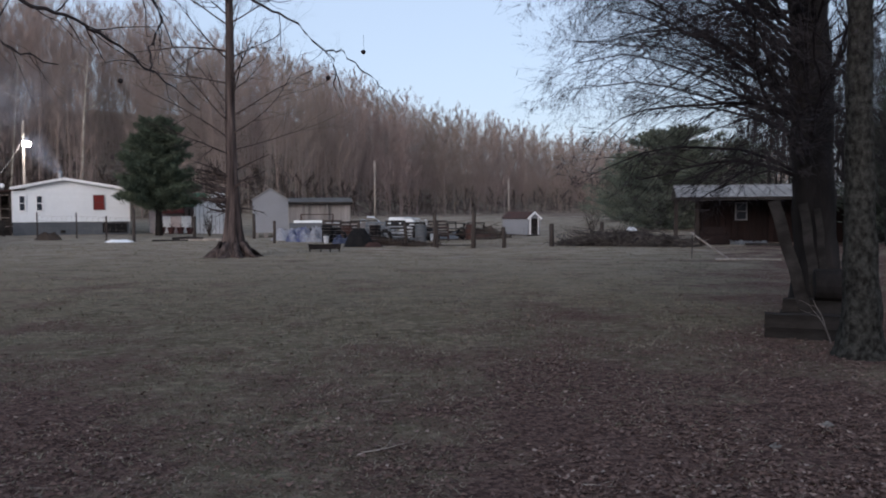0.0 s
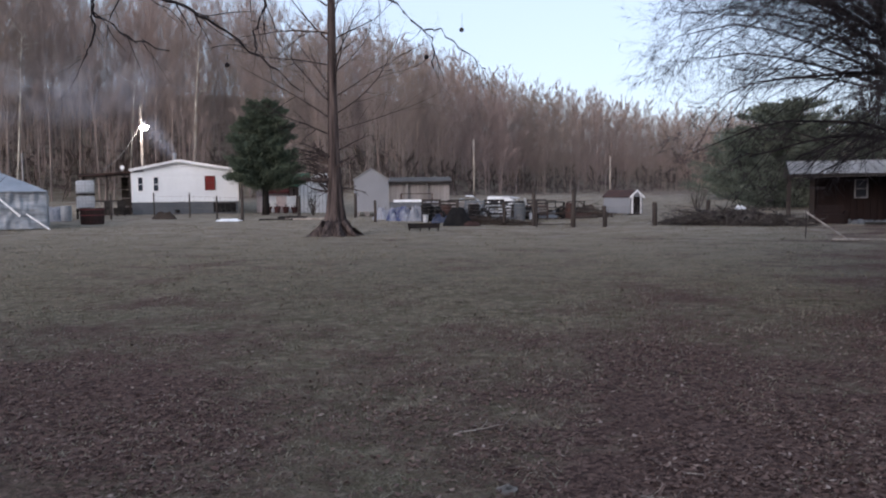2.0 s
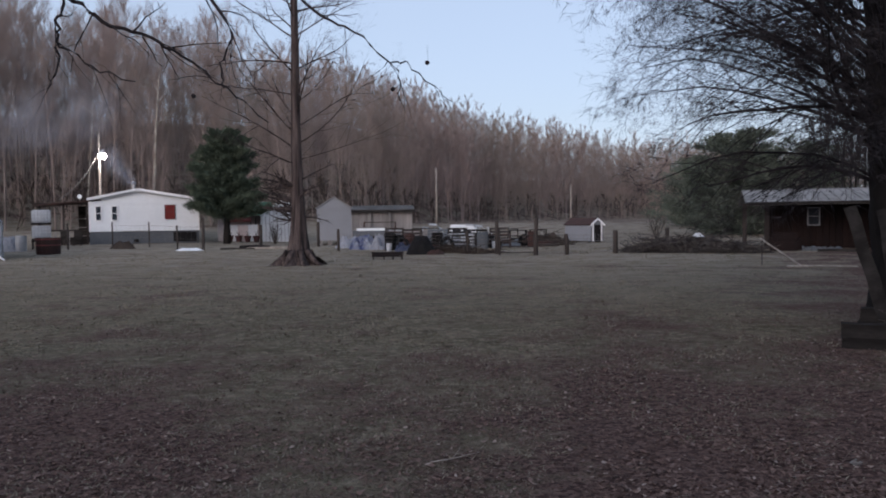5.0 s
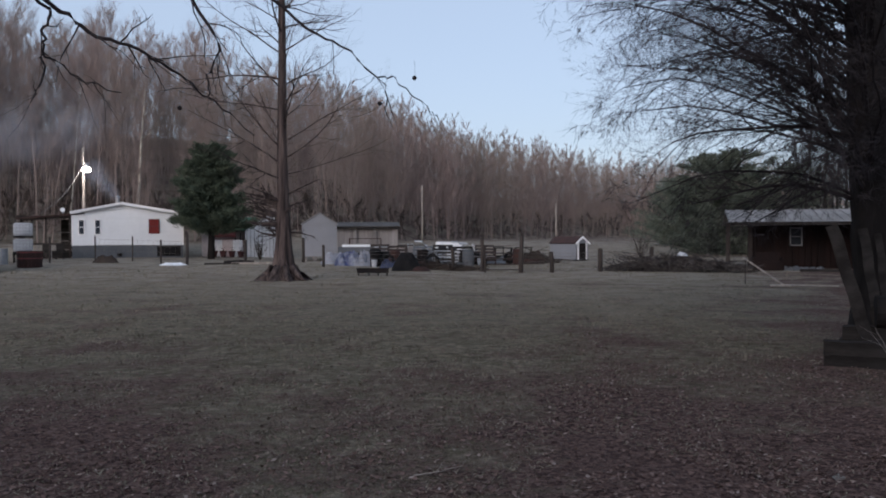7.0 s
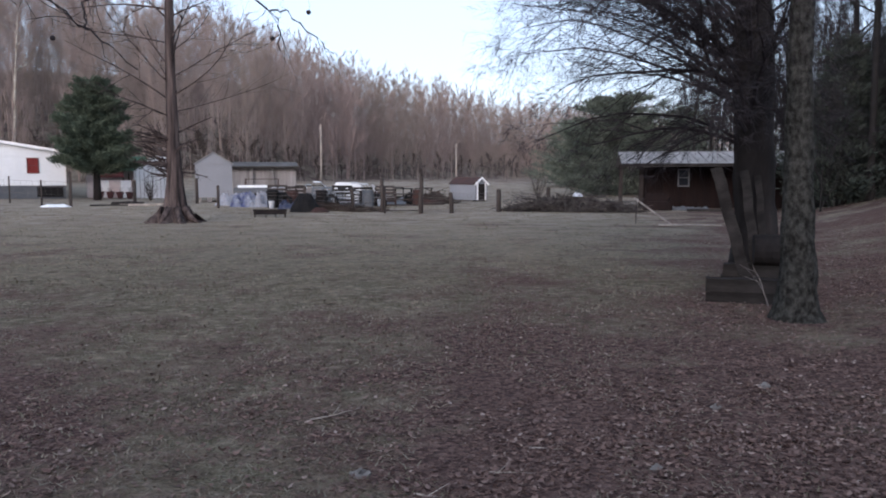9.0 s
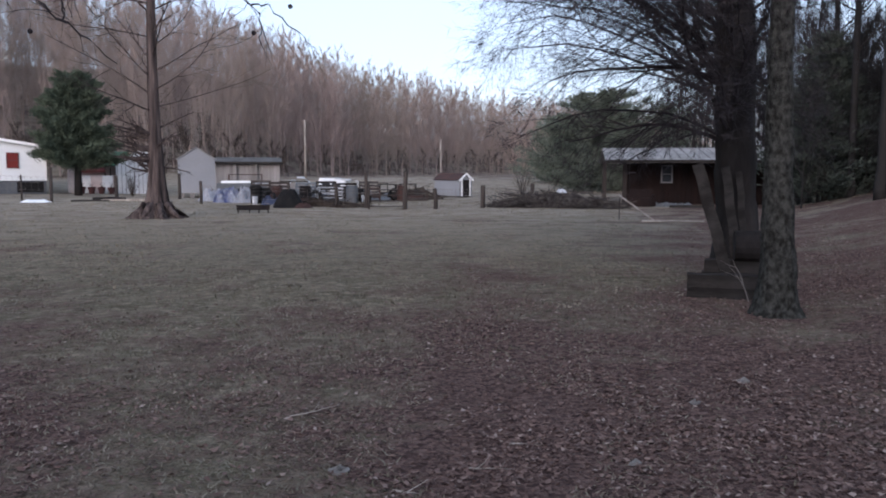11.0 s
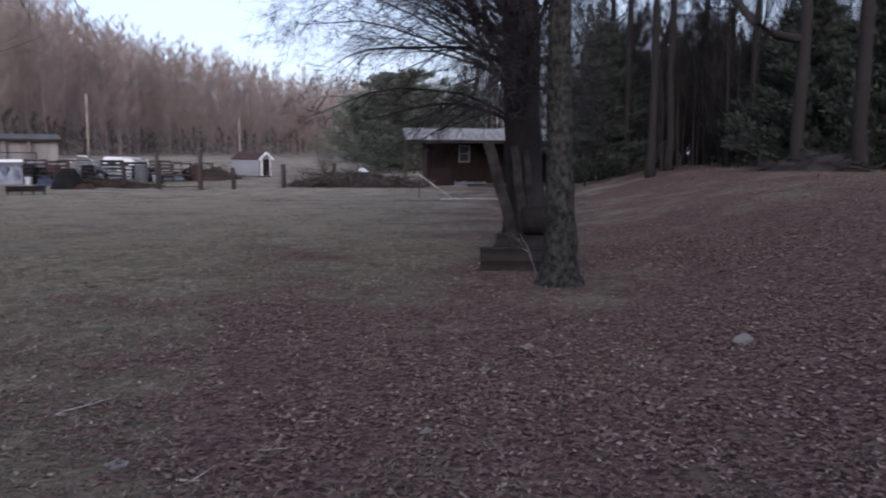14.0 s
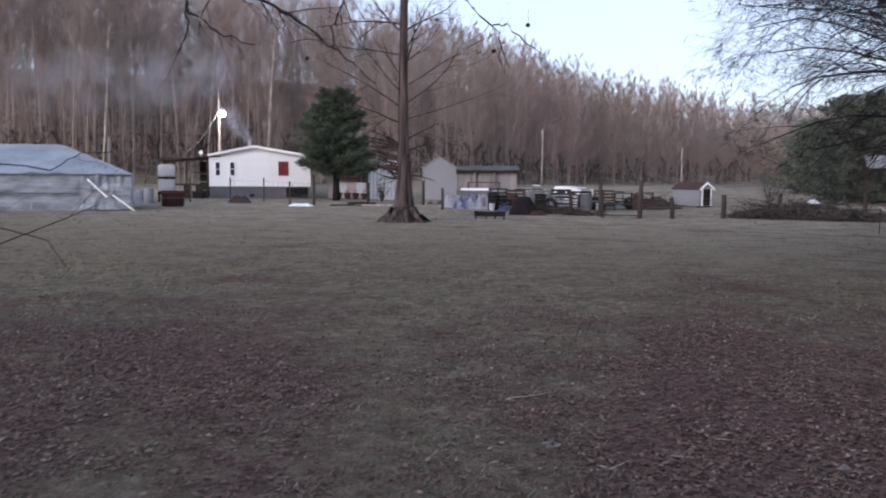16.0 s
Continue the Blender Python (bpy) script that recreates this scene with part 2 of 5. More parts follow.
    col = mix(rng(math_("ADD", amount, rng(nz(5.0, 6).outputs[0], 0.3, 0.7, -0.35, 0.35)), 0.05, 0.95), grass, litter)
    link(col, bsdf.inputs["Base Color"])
    bsdf.inputs["Roughness"].default_value = 0.95
    bsdf.inputs["Specular IOR Level"].default_value = 0.05
    bp = n.new("ShaderNodeBump")
    bp.inputs["Strength"].default_value, bp.inputs["Distance"].default_value = 0.9, 0.05
    link(math_("ADD", fine.outputs[0], math_("MULTIPLY", cell.outputs["Distance"], 0.6)), bp.inputs["Height"])
    link(bp.outputs[0], bsdf.inputs["Normal"])
    return m


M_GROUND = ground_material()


# ---- shape helpers ----
class Mesh:
    """A list of vertices and faces that becomes one mesh object."""

    def __init__(self):
        self.v, self.f = [], []

    def box(self, size, m=None):
        m = m or Matrix()
        i = len(self.v)
        x, y, z = (s / 2 for s in size)
        self.v += [tuple(m @ Vector(c)) for c in ((-x, -y, -z), (x, -y, -z), (x, y, -z), (-x, y, -z), (-x, -y, z), (x, -y, z), (x, y, z), (-x, y, z))]
        self.f += [tuple(i + k for k in q) for q in ((0, 3, 2, 1), (4, 5, 6, 7), (0, 1, 5, 4), (1, 2, 6, 5), (2, 3, 7, 6), (3, 0, 4, 7))]
        return self

    def tube(self, pts, radii, n=6, lobes=0, depth=0.0, cap=True):
        i = len(self.v)
        pts = [Vector(p) for p in pts]
        for k, p in enumerate(pts):
            d = (pts[min(k + 1, len(pts) - 1)] - pts[max(k - 1, 0)]).normalized()
            a = d.orthogonal().normalized() if abs(d.z) < 0.9 else (Vector((1, 0, 0)) - d * d.x).normalized()
            b = d.cross(a)
            for j in range(n):
                w = 2 * math.pi * j / n
                r = radii[k] * (1 + depth * (radii[k] / radii[0]) ** 1.5 * math.cos(lobes * w)) if lobes else radii[k]
                self.v.append(tuple(p + (a * math.cos(w) + b * math.sin(w)) * r))
        for k in range(len(pts) - 1):
            for j in range(n):
                q = i + k * n
                self.f.append((q + j, q + (j + 1) % n, q + n + (j + 1) % n, q + n + j))
        if cap and n > 2:
            self.f.append(tuple(i + j for j in reversed(range(n))))
            self.f.append(tuple(i + (len(pts) - 1) * n + j for j in range(n)))
        return self

    def prism(self, outline, depth, m=None):
        """An outline in x, z, pushed along y."""
        m = m or Matrix()
        i, n = len(self.v), len(outline)
        for y in (0, depth):
            self.v += [tuple(m @ Vector((x, y, z))) for x, z in outline]
        self.f.append(tuple(i + k for k in range(n)))
        self.f.append(tuple(i + n + k for k in reversed(range(n))))
        for k in range(n):
            j = (k + 1) % n
            self.f.append((i + j, i + k, i + n + k, i + n + j))
        return self

    def add(self, pts, faces):
        i = len(self.v)
        self.v += [tuple(p) for p in pts]
        self.f += [tuple(i + k for k in f) for f in faces]
        return self

    def object(self, name, mat, smooth=False):
        me = bpy.data.meshes.new(name)
        me.from_pydata(self.v, [], self.f)
        me.materials.append(mat)
        me.update()
        if smooth:
            me.polygons.foreach_set("use_smooth", [True] * len(me.polygons))
        return new(name, me)


def part(name, mesh, mat, parent, label="", smooth=False, bevel=0.0):
    ob = mesh.object(name, mat, smooth)
    ob.parent = parent
    if bevel:
        bm = bmesh.new()
        bm.from_mesh(ob.data)
        bmesh.ops.bevel(bm, geom=bm.edges[:], offset=bevel, segments=2, affect="EDGES")
        bm.to_mesh(ob.data)
        bm.free()
    return tagged(ob, label)


def thing(name, place, turn=0.0, label="", category="", group="", kind=""):
    """An Empty at the base of a thing; its parts are made in its own space."""
    ob = new(name)
    ob.matrix_world = Matrix.Translation(place) @ pose(0, 0, 0, 0, 0, turn)
    return tagged(ob, label, category, group, kind)


def box(x, y, z, sx, sy, sz, rx=0, ry=0, rz=0):
    """A box whose base centre is at x, y, z."""
    return Mesh().box((sx, sy, sz), pose(x, y, z + sz / 2, rx, ry, rz))


# ---- terrain ----
def ramp(a, b, v):
    k = min(1.0, max(0.0, (v - a) / (b - a)))
    return k * k * (3 - 2 * k)


EDGE_AZ = (-180, -62, -12, -5, 3, 9, 16, 30, 180)
EDGE_D = (86, 80, 84, 108, 142, 178, 190, 190, 190)


def woods_edge(az):
    return float(np.interp(az, EDGE_AZ, EDGE_D))


def height(x, y):
    d, az = math.hypot(x, y), math.degrees(math.atan2(x, y))
    s = x * 0.914 - y * 0.407
    z = 1.1 * ramp(0.5, 7.5, s) * (1 - ramp(33, 42, d) * ramp(38, 28, az))
    z += 0.2 * ramp(-12, -24, x) * ramp(36, 52, y)
    z += 1.0 * ramp(56, 96, d) * ramp(40, 30, az) * ramp(-100, -70, az)
    if -100 < az < 40:
        z += min(19.0, 0.27 * max(0.0, d - woods_edge(az) - 4)) * (0.42 + 0.58 * ramp(3, -16, az)) * ramp(26, 16, az) * ramp(-100, -70, az)
        # the hill steepens behind the field's far woods
        z += min(3.0, 0.18 * max(0.0, d - woods_edge(az) - 52)) * ramp(-18, -8, az) * ramp(27, 19, az) * (0.85 + 0.3 * noise.noise((x * 0.03, y * 0.03, 5)))
    z += 0.05 * noise.noise((x * 0.14, y * 0.14, 0)) * ramp(4, 12, d) + 0.012 * noise.noise((x * 1.3, y * 1.3, 3))
    return z


def at(az, d, dz=0.0):
    x, y = d * math.sin(radians(az)), d * math.cos(radians(az))
    return Vector((x, y, height(x, y) + dz))


def build_ground():
    g = Mesh()
    rings = [0.25 * 1.062 ** k for k in range(160)]
    n = 300
    g.v.append((0, 0, height(0.01, 0.01)))
    for r in rings:
        for j in range(n):
            w = 2 * math.pi * j / n
            g.v.append((r * math.sin(w), r * math.cos(w), height(r * math.sin(w), r * math.cos(w))))
    g.f += [(0, 1 + (j + 1) % n, 1 + j) for j in range(n)]
    for k in range(len(rings) - 1):
        a, b = 1 + k * n, 1 + (k + 1) * n
        g.f += [(a + j, a + (j + 1) % n, b + (j + 1) % n, b + j) for j in range(n)]
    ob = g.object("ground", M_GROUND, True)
    return tagged(ob, "dormant winter lawn with brown leaf litter", "ground", kind="structure")


build_ground()


# ---- trees ----
def limb(mesh, rng, start, way, length, r, depth, kids, droop=0.0, segs=4, n=5, spread=0.9, bend=0.18, shrink=0.5, tip=0.25, first=0.2, fuzz=0):
    """A bent, tapering limb with smaller ones along it."""
    pts, radii = [Vector(start)], [r]
    d = Vector(way).normalized()
    for k in range(segs):
        d = (d + Vector((rng.uniform(-1, 1), rng.uniform(-1, 1), rng.uniform(-1, 1))) * bend + Vector((0, 0, droop))).normalized()
        pts.append(pts[-1] + d * length / segs)
        radii.append(r * (1 - (1 - tip) * (k + 1) / segs))
    mesh.tube(pts, radii, n, cap=False)
    if depth == 0:
        for k in range(fuzz):
            p = pts[-1].lerp(pts[-2], rng.random())
            e = (d + Vector((rng.uniform(-1, 1), rng.uniform(-1, 1), rng.uniform(-1, 1))) * 0.8).normalized() * rng.uniform(0.1, 0.34)
            s = e.orthogonal().normalized() * 0.0035
            mesh.add((p - s, p + s, p + e), ((0, 1, 2),))
    if depth > 0:
        for k in range(kids[0]):
            u = first + (1 - first) * (k + rng.random()) / kids[0]
            j = min(int(u * segs), segs - 1)
            p = pts[j].lerp(pts[j + 1], u * segs - j)
            axis = (pts[j + 1] - pts[j]).normalized()
            side = axis.orthogonal().normalized()
            side.rotate(Matrix.Rotation(rng.uniform(0, 2 * math.pi), 3, axis))
            w = axis + side * spread * rng.uniform(0.7, 1.3)
            limb(mesh, rng, p, w, length * shrink * rng.uniform(0.6, 1.2) * (1.15 - 0.6 * u), radii[j] * 0.55, depth - 1, kids[1:], droop, max(2, segs - 2), max(3, n - 1), spread, bend, shrink, tip, first, fuzz)


def wood_template(seed, tall, crown, limbs, subs=9, twigs=6, fine=0.010, reach=1.0, twig=1.0):
    """One bare forest tree as arrays: a slim trunk, upswept limbs, branchlets and a haze of fine upright twigs."""
    rng = random.Random(seed)
    t = Mesh()
    r = tall * 0.0034 + 0.015
    lean = Vector((rng.uniform(-0.9, 0.9), rng.uniform(-0.9, 0.9), 0))
    stem = [Vector((0, 0, -0.4)), lean * 0.3 + Vector((rng.uniform(-0.2, 0.2), 0, tall * 0.35)), lean + Vector((0, rng.uniform(-0.3, 0.3), tall * 0.7)), lean * 1.2 + Vector((0, 0, tall))]
    t.tube(stem, [r * 1.25, r * 0.9, r * 0.5, 0.012], 5, cap=False)

    def wild():
        return Vector((rng.uniform(-1, 1), rng.uniform(-1, 1), rng.uniform(-1, 1)))

    for k in range(limbs):
        u = crown + (0.98 - crown) * (k + rng.random()) / limbs
        j = min(int(u * 3), 2)
        p = stem[j].lerp(stem[j + 1], u * 3 - j)
        w = rng.uniform(0, 2 * math.pi)
        ln = tall * (0.17 * (1.1 - u) + 0.07) * rng.uniform(0.7, 1.25) * reach
        d = Vector((math.cos(w), math.sin(w), rng.uniform(0.7, 1.9))).normalized()
        mid = p + d * ln * 0.5
        tip = mid + (d + wild() * 0.2 + Vector((0, 0, 0.45))).normalized() * ln * 0.5
        t.tube([p, mid, tip], [0.018 + 0.022 * (1 - u), 0.015, 0.006], 3, cap=False)
        for q in range(subs):
            f = 0.12 + 0.88 * rng.random()
            c = p.lerp(mid, f * 2) if f < 0.5 else mid.lerp(tip, f * 2 - 1)
            e = (d + wild() * 0.75 + Vector((0, 0, 0.45))).normalized() * ln * rng.uniform(0.2, 0.5)
            s = e.cross(wild()).normalized() * fine
            t.add((c - s, c + s, c + e + s * 0.4, c + e - s * 0.4), ((0, 1, 2, 3),))
            for h in range(twigs):
                c2 = c + e * (0.15 + 0.85 * rng.random())
                e2 = (e.normalized() + wild() * 0.7 + Vector((0, 0, 0.5))).normalized() * rng.uniform(0.4, 1.25) * twig
                s = e2.cross(wild()).normalized() * fine * 0.85
                t.add((c2 - s, c2 + s, c2 + e2), ((0, 1, 2),))
    return np.array(t.v, dtype=np.float32), t.f


def plant(templates, spots, name, mat, label):
    """Many trees joined into one mesh of kind stuff. Spots: template, x, y, turn, scale."""
    vs, corners, sizes, base = [], [], [], 0
    flat = [(v, np.array([i for f in fs for i in f], dtype=np.int64), np.array([len(f) for f in fs])) for v, fs in templates]
    for k, x, y, turn, sc in spots:
        v, idx, size = flat[k]
        c, s = math.cos(turn), math.sin(turn)
        w = np.empty_like(v)
        w[:, 0] = (v[:, 0] * c - v[:, 1] * s) * sc + x
        w[:, 1] = (v[:, 0] * s + v[:, 1] * c) * sc + y
        w[:, 2] = v[:, 2] * sc + height(x, y)
        vs.append(w)
        corners.append(idx + base)
        sizes.append(size)
        base += len(v)
    v, idx, size = np.concatenate(vs), np.concatenate(corners), np.concatenate(sizes)
    me = bpy.data.meshes.new(name)
    me.vertices.add(len(v))
    me.vertices.foreach_set("co", v.ravel())
    me.loops.add(len(idx))
    me.loops.foreach_set("vertex_index", idx)
    me.polygons.add(len(size))
    me.polygons.foreach_set("loop_start", np.concatenate(([0], np.cumsum(size)[:-1])))
    me.polygons.foreach_set("loop_total", size)
    me.materials.append(mat)
    me.update(calc_edges=True)
    return tagged(new(name, me), label, "woods", kind="stuff")


def build_woods():
    rng = random.Random(5)

    def spot(kind, az, d, scale):
        return kind, d * math.sin(radians(az)), d * math.cos(radians(az)), rng.uniform(0, 6.3), scale

    kinds = [wood_template(20 + k, 16.5 + k % 3, 0.2 + 0.08 * (k % 3), 22) for k in range(7)]
    kinds += [wood_template(40 + k, 8.5 + k, 0.05, 15, 6, 4, 0.011, 1.15) for k in range(3)]
    kinds += [wood_template(50 + k, 16 + k % 3, 0.07, 24, 9, 8, 0.017, 1.15, 0.7) for k in range(4)]
    full = range(10, 14)
    spots = []
    for k in range(440):
        az = -44 + 62 * (k + rng.random()) / 440
        d = woods_edge(az) + 2 + rng.random() ** 1.3 * 52
        spots.append(spot(rng.randrange(7) if az < -7 else rng.choice(full), az, d, rng.uniform(0.8, 1.12) * float(np.interp(az, (-60, -31, -25, -14, 0), (1.25, 1.15, 0.98, 0.86, 0.92)))))
    # the woods stand thicker towards the greenhouse
    for k in range(110):
        az = rng.uniform(-46, -19)
        spots.append(spot(rng.randrange(7), az, woods_edge(az) + 8 + rng.random() * 46, rng.uniform(0.95, 1.25)))
    for k in range(560):
        az = -44 + 69 * (k + rng.random()) / 560
        spots.append(spot(7 + rng.randrange(3), az, woods_edge(az) + rng.random() ** 1.2 * 84, rng.uniform(0.65, 1.2)))
    # the far side of the field
    for k in range(130):
        az = -10 + 38 * (k + rng.random()) / 130
        spots.append(spot(rng.choice(full), az, woods_edge(az) + 2 + rng.random() * 40, rng.uniform(0.7, 1.0)))
    # the hillside behind
    for k in range(270):
        az = -18 + 42 * (k + rng.random()) / 270
        spots.append(spot(rng.choice(full), az, woods_edge(az) + 30 + rng.random() * 58, rng.uniform(0.6, 0.9)))
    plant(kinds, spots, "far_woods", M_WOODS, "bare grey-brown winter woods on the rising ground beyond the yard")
    # undergrowth along the foot of the woods
    low = [wood_template(60 + k, 4.5, 0.05, 12, 9, 4, 0.009, 1.4) for k in range(3)]
    spots = []
    for k in range(150):
        az = -44 + 71 * (k + rng.random()) / 150
        spots.append(spot(rng.randrange(3), az, woods_edge(az) + rng.uniform(-2, 10), rng.uniform(0.5, 1.1)))
    plant(low, spots, "undergrowth", M_BRUSH, "leafless brown undergrowth at the edge of the woods")
    # the dark woods on the bank and behind the barn
    dense = [wood_template(80 + k, 15 + k, 0.14, 22, 9, 6, 0.009, 1.35) for k in range(4)]
    spots = []
    for k in range(125):
        az = 29.5 + 33 * (k + rng.random()) / 125
        d = 30 + 50 * rng.random() ** 1.3 + (8 if az < 33 else 0)
        spots.append(spot(rng.randrange(4), az, d, rng.uniform(0.42, 0.85)))
    for k in range(46):
        az = 20.5 + 10 * (k + rng.random()) / 46
        spots.append(spot(rng.randrange(4), az, rng.uniform(54, 88), rng.uniform(0.6, 0.95)))
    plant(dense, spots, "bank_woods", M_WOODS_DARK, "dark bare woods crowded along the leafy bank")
    spots = []
    for k in range(190):
        az = 29 + 33 * (k + rng.random()) / 190
        spots.append(spot(rng.randrange(3), az, rng.uniform(31, 54), rng.uniform(0.7, 1.4)))
    thick = [wood_template(70 + k, 5.5, 0.02, 18, 9, 6, 0.024, 1.6) for k in range(2)]
    for k in range(170):
        az = 27 + 36 * (k + rng.random()) / 170
        spots.append(spot(3 + rng.randrange(2), az, rng.uniform(46, 92), rng.uniform(0.8, 1.5)))
    for k in range(60):
        az = 37 + 12 * (k + rng.random()) / 60
        spots.append(spot(3 + rng.randrange(2), az, rng.uniform(38, 60), rng.uniform(0.6, 1.1)))
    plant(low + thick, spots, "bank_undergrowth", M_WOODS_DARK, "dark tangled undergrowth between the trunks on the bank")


build_woods()


def bare_tree(name, az, d, tall, r, mat, label, seed, twigs=16, crown=0.3, lean=(0, 0)):
    rng = random.Random(seed)
    base = at(az, d)
    t = thing(name, base, 0, label, "tree")
    top = Vector((lean[0], lean[1], tall))
    pts = [top * u + Vector((rng.uniform(-0.06, 0.06), rng.uniform(-0.06, 0.06), 0)) * (u > 0) for u in (0, 0.02, 0.06, 0.2, 0.4, 0.6, 0.8, 1.0)]
    pts[0].z = -0.1
    part("trunk", Mesh().tube(pts, [r * k for k in (1.5, 1.25, 1.05, 1, 0.85, 0.65, 0.4, 0.1)], 12), mat, t, smooth=True)
    crown_mesh = Mesh()
    for k in range(twigs):
        u = crown + (1 - crown) * (k + rng.random()) / twigs
        w = rng.uniform(0, 2 * math.pi)
        limb(crown_mesh, rng, top * u, (math.cos(w), math.sin(w), rng.uniform(0.3, 1.1)), tall * 0.22 * (1.2 - u) + 1.0, r * 0.3, 2, (6, 4), 0.0, 4, 4, 0.8, 0.16)
    part("crown", crown_mesh, mat, t)
    return t


# trees that stand out along the bank
for az, d, tall, r, seed in ((32.0, 33, 17, 0.12, 1), (33.7, 29, 18, 0.135, 2), (34.9, 31, 18, 0.13, 3), (38.6, 34, 16, 0.11, 4), (40.2, 30, 17, 0.13, 5), (46.6, 25, 17, 0.19, 6), (49.5, 27, 17, 0.17, 7), (30.8, 40, 17, 0.15, 8), (37.0, 38, 17, 0.12, 9)):
    bare_tree("forest_tree", az, d, tall, r, M_WOODS_DARK, "tall dark bare forest tree on the leafy bank", seed)
leaner = bare_tree("forest_tree", 43.0, 24.5, 15, 0.17, M_WOODS_DARK, "dark forest tree with one thick crooked side limb", 21)
m = Mesh().tube([(0, 0, 3.6), (-0.55, 0.5, 3.75), (-1.0, 0.95, 4.2), (-1.35, 1.3, 4.9), (-1.6, 1.5, 5.7)], [0.14, 0.13, 0.12, 0.10, 0.07], 8, cap=False)
limb(m, random.Random(6), (-1.35, 1.3, 4.9), (-0.8, 0.6, 0.8), 1.8, 0.05, 2, (5, 3), 0.0, 5, 5)
part("limb", m, M_WOODS_DARK, leaner, "thick crooked dark limb", smooth=True)
for az, d, tall, r, seed in ((-24.6, 86, 16, 0.17, 11), (-35.3, 84, 16, 0.09, 12), (-28.6, 88, 15, 0.08, 13)):
    bare_tree("pale_forest_tree", az, d, tall, r, M_PALE, "pale-barked bare tree at the edge of the woods", seed, 8, 0.6, (1.1, 0.3))


def evergreen(name, az, d, tall, wide, mat, label, seed, clumps, low=0.12, trunk_r=0.16, taper=0.62):
    """A cedar: tapered trunk, limbs and a crown of many small needle sprays with gaps."""
    rng = random.Random(seed)
    t = thing(name, at(az, d), 0, label, "tree")
    part("trunk", Mesh().tube([(0, 0, -0.1), (0.03, 0, tall * 0.25), (0, 0.05, tall * 0.6), (0, 0, tall * 0.95)], [trunk_r * 1.3, trunk_r, trunk_r * 0.6, 0.02], 9), M_DARKBARK, t, smooth=True)
    limbs, sprays = Mesh(), Mesh()
    count = 88
    for k in range(count):
        u = low + 0.02 + (0.96 - low) * (k + rng.random()) / count
        w = k * 2.4 + rng.uniform(-0.5, 0.5)
        prof = (1 - u) ** taper * min(1.0, (u - low) / 0.16 + 0.5) * 1.2
        ln = max(0.3, wide / 2 * prof * rng.uniform(0.62, 1.18))
        root = Vector((0, 0, tall * u - 0.12 * ln))
        out = Vector((math.cos(w), math.sin(w), 0))
        mid = root + out * ln * 0.55 + Vector((0, 0, rng.uniform(-0.05, 0.1) * ln))
        tip = root + out * ln + Vector((0, 0, ln * rng.uniform(0.1, 0.34)))
        limbs.tube([root, mid, tip], [0.045, 0.028, 0.008], 4, cap=False)
        for q in range(int(clumps * 0.42 * (0.2 + 0.9 * prof))):
            f = rng.random() ** 0.7
            c = root.lerp(mid, f / 0.55) if f < 0.55 else mid.lerp(tip, (f - 0.55) / 0.45)
            c = c + Vector((rng.gauss(0, 1), rng.gauss(0, 1), rng.gauss(0.1, 0.7))) * (0.08 + 0.085 * ln * (1.25 - f))
            way = (out * 0.7 + Vector((rng.uniform(-0.8, 0.8), rng.uniform(-0.8, 0.8), rng.uniform(0.1, 1.1)))).normalized() * rng.uniform(0.14, 0.38) * max(1.0, wide / 7.5)
            side = way.cross(Vector((rng.uniform(-1, 1), rng.uniform(-1, 1), rng.uniform(-1, 1)))).normalized() * rng.uniform(0.018, 0.04) * max(1.0, wide / 7.0)
            sprays.add((c - side * 0.4, c + way * 0.5 + side, c + way, c + way * 0.45 - side), ((0, 1, 2, 3),))
    part("branching", limbs, M_DARKBARK, t)
    part("crown", sprays, mat, t)
    return t


evergreen("cedar_tree", -19.7, 55, 7.7, 5.3, M_NEEDLE, "dark green cedar beside the white mobile home", 3, 1500, 0.23, 0.2, 0.42)
evergreen("cedar_tree", 16.2, 64, 7.8, 9.5, M_NEEDLE_FAR, "large green cedar behind the dark barn, tinted pale for haze", 4, 1300, 0.04, 0.2, 0.36)
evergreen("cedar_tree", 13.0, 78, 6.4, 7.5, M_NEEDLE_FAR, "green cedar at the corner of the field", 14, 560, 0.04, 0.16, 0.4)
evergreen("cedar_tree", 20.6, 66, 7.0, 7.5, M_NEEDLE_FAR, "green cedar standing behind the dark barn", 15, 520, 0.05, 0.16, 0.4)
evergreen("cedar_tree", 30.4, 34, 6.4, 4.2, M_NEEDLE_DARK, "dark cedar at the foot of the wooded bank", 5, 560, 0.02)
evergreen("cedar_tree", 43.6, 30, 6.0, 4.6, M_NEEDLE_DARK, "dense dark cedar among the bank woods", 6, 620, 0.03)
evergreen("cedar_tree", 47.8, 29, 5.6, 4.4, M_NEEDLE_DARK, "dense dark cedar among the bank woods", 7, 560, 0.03)


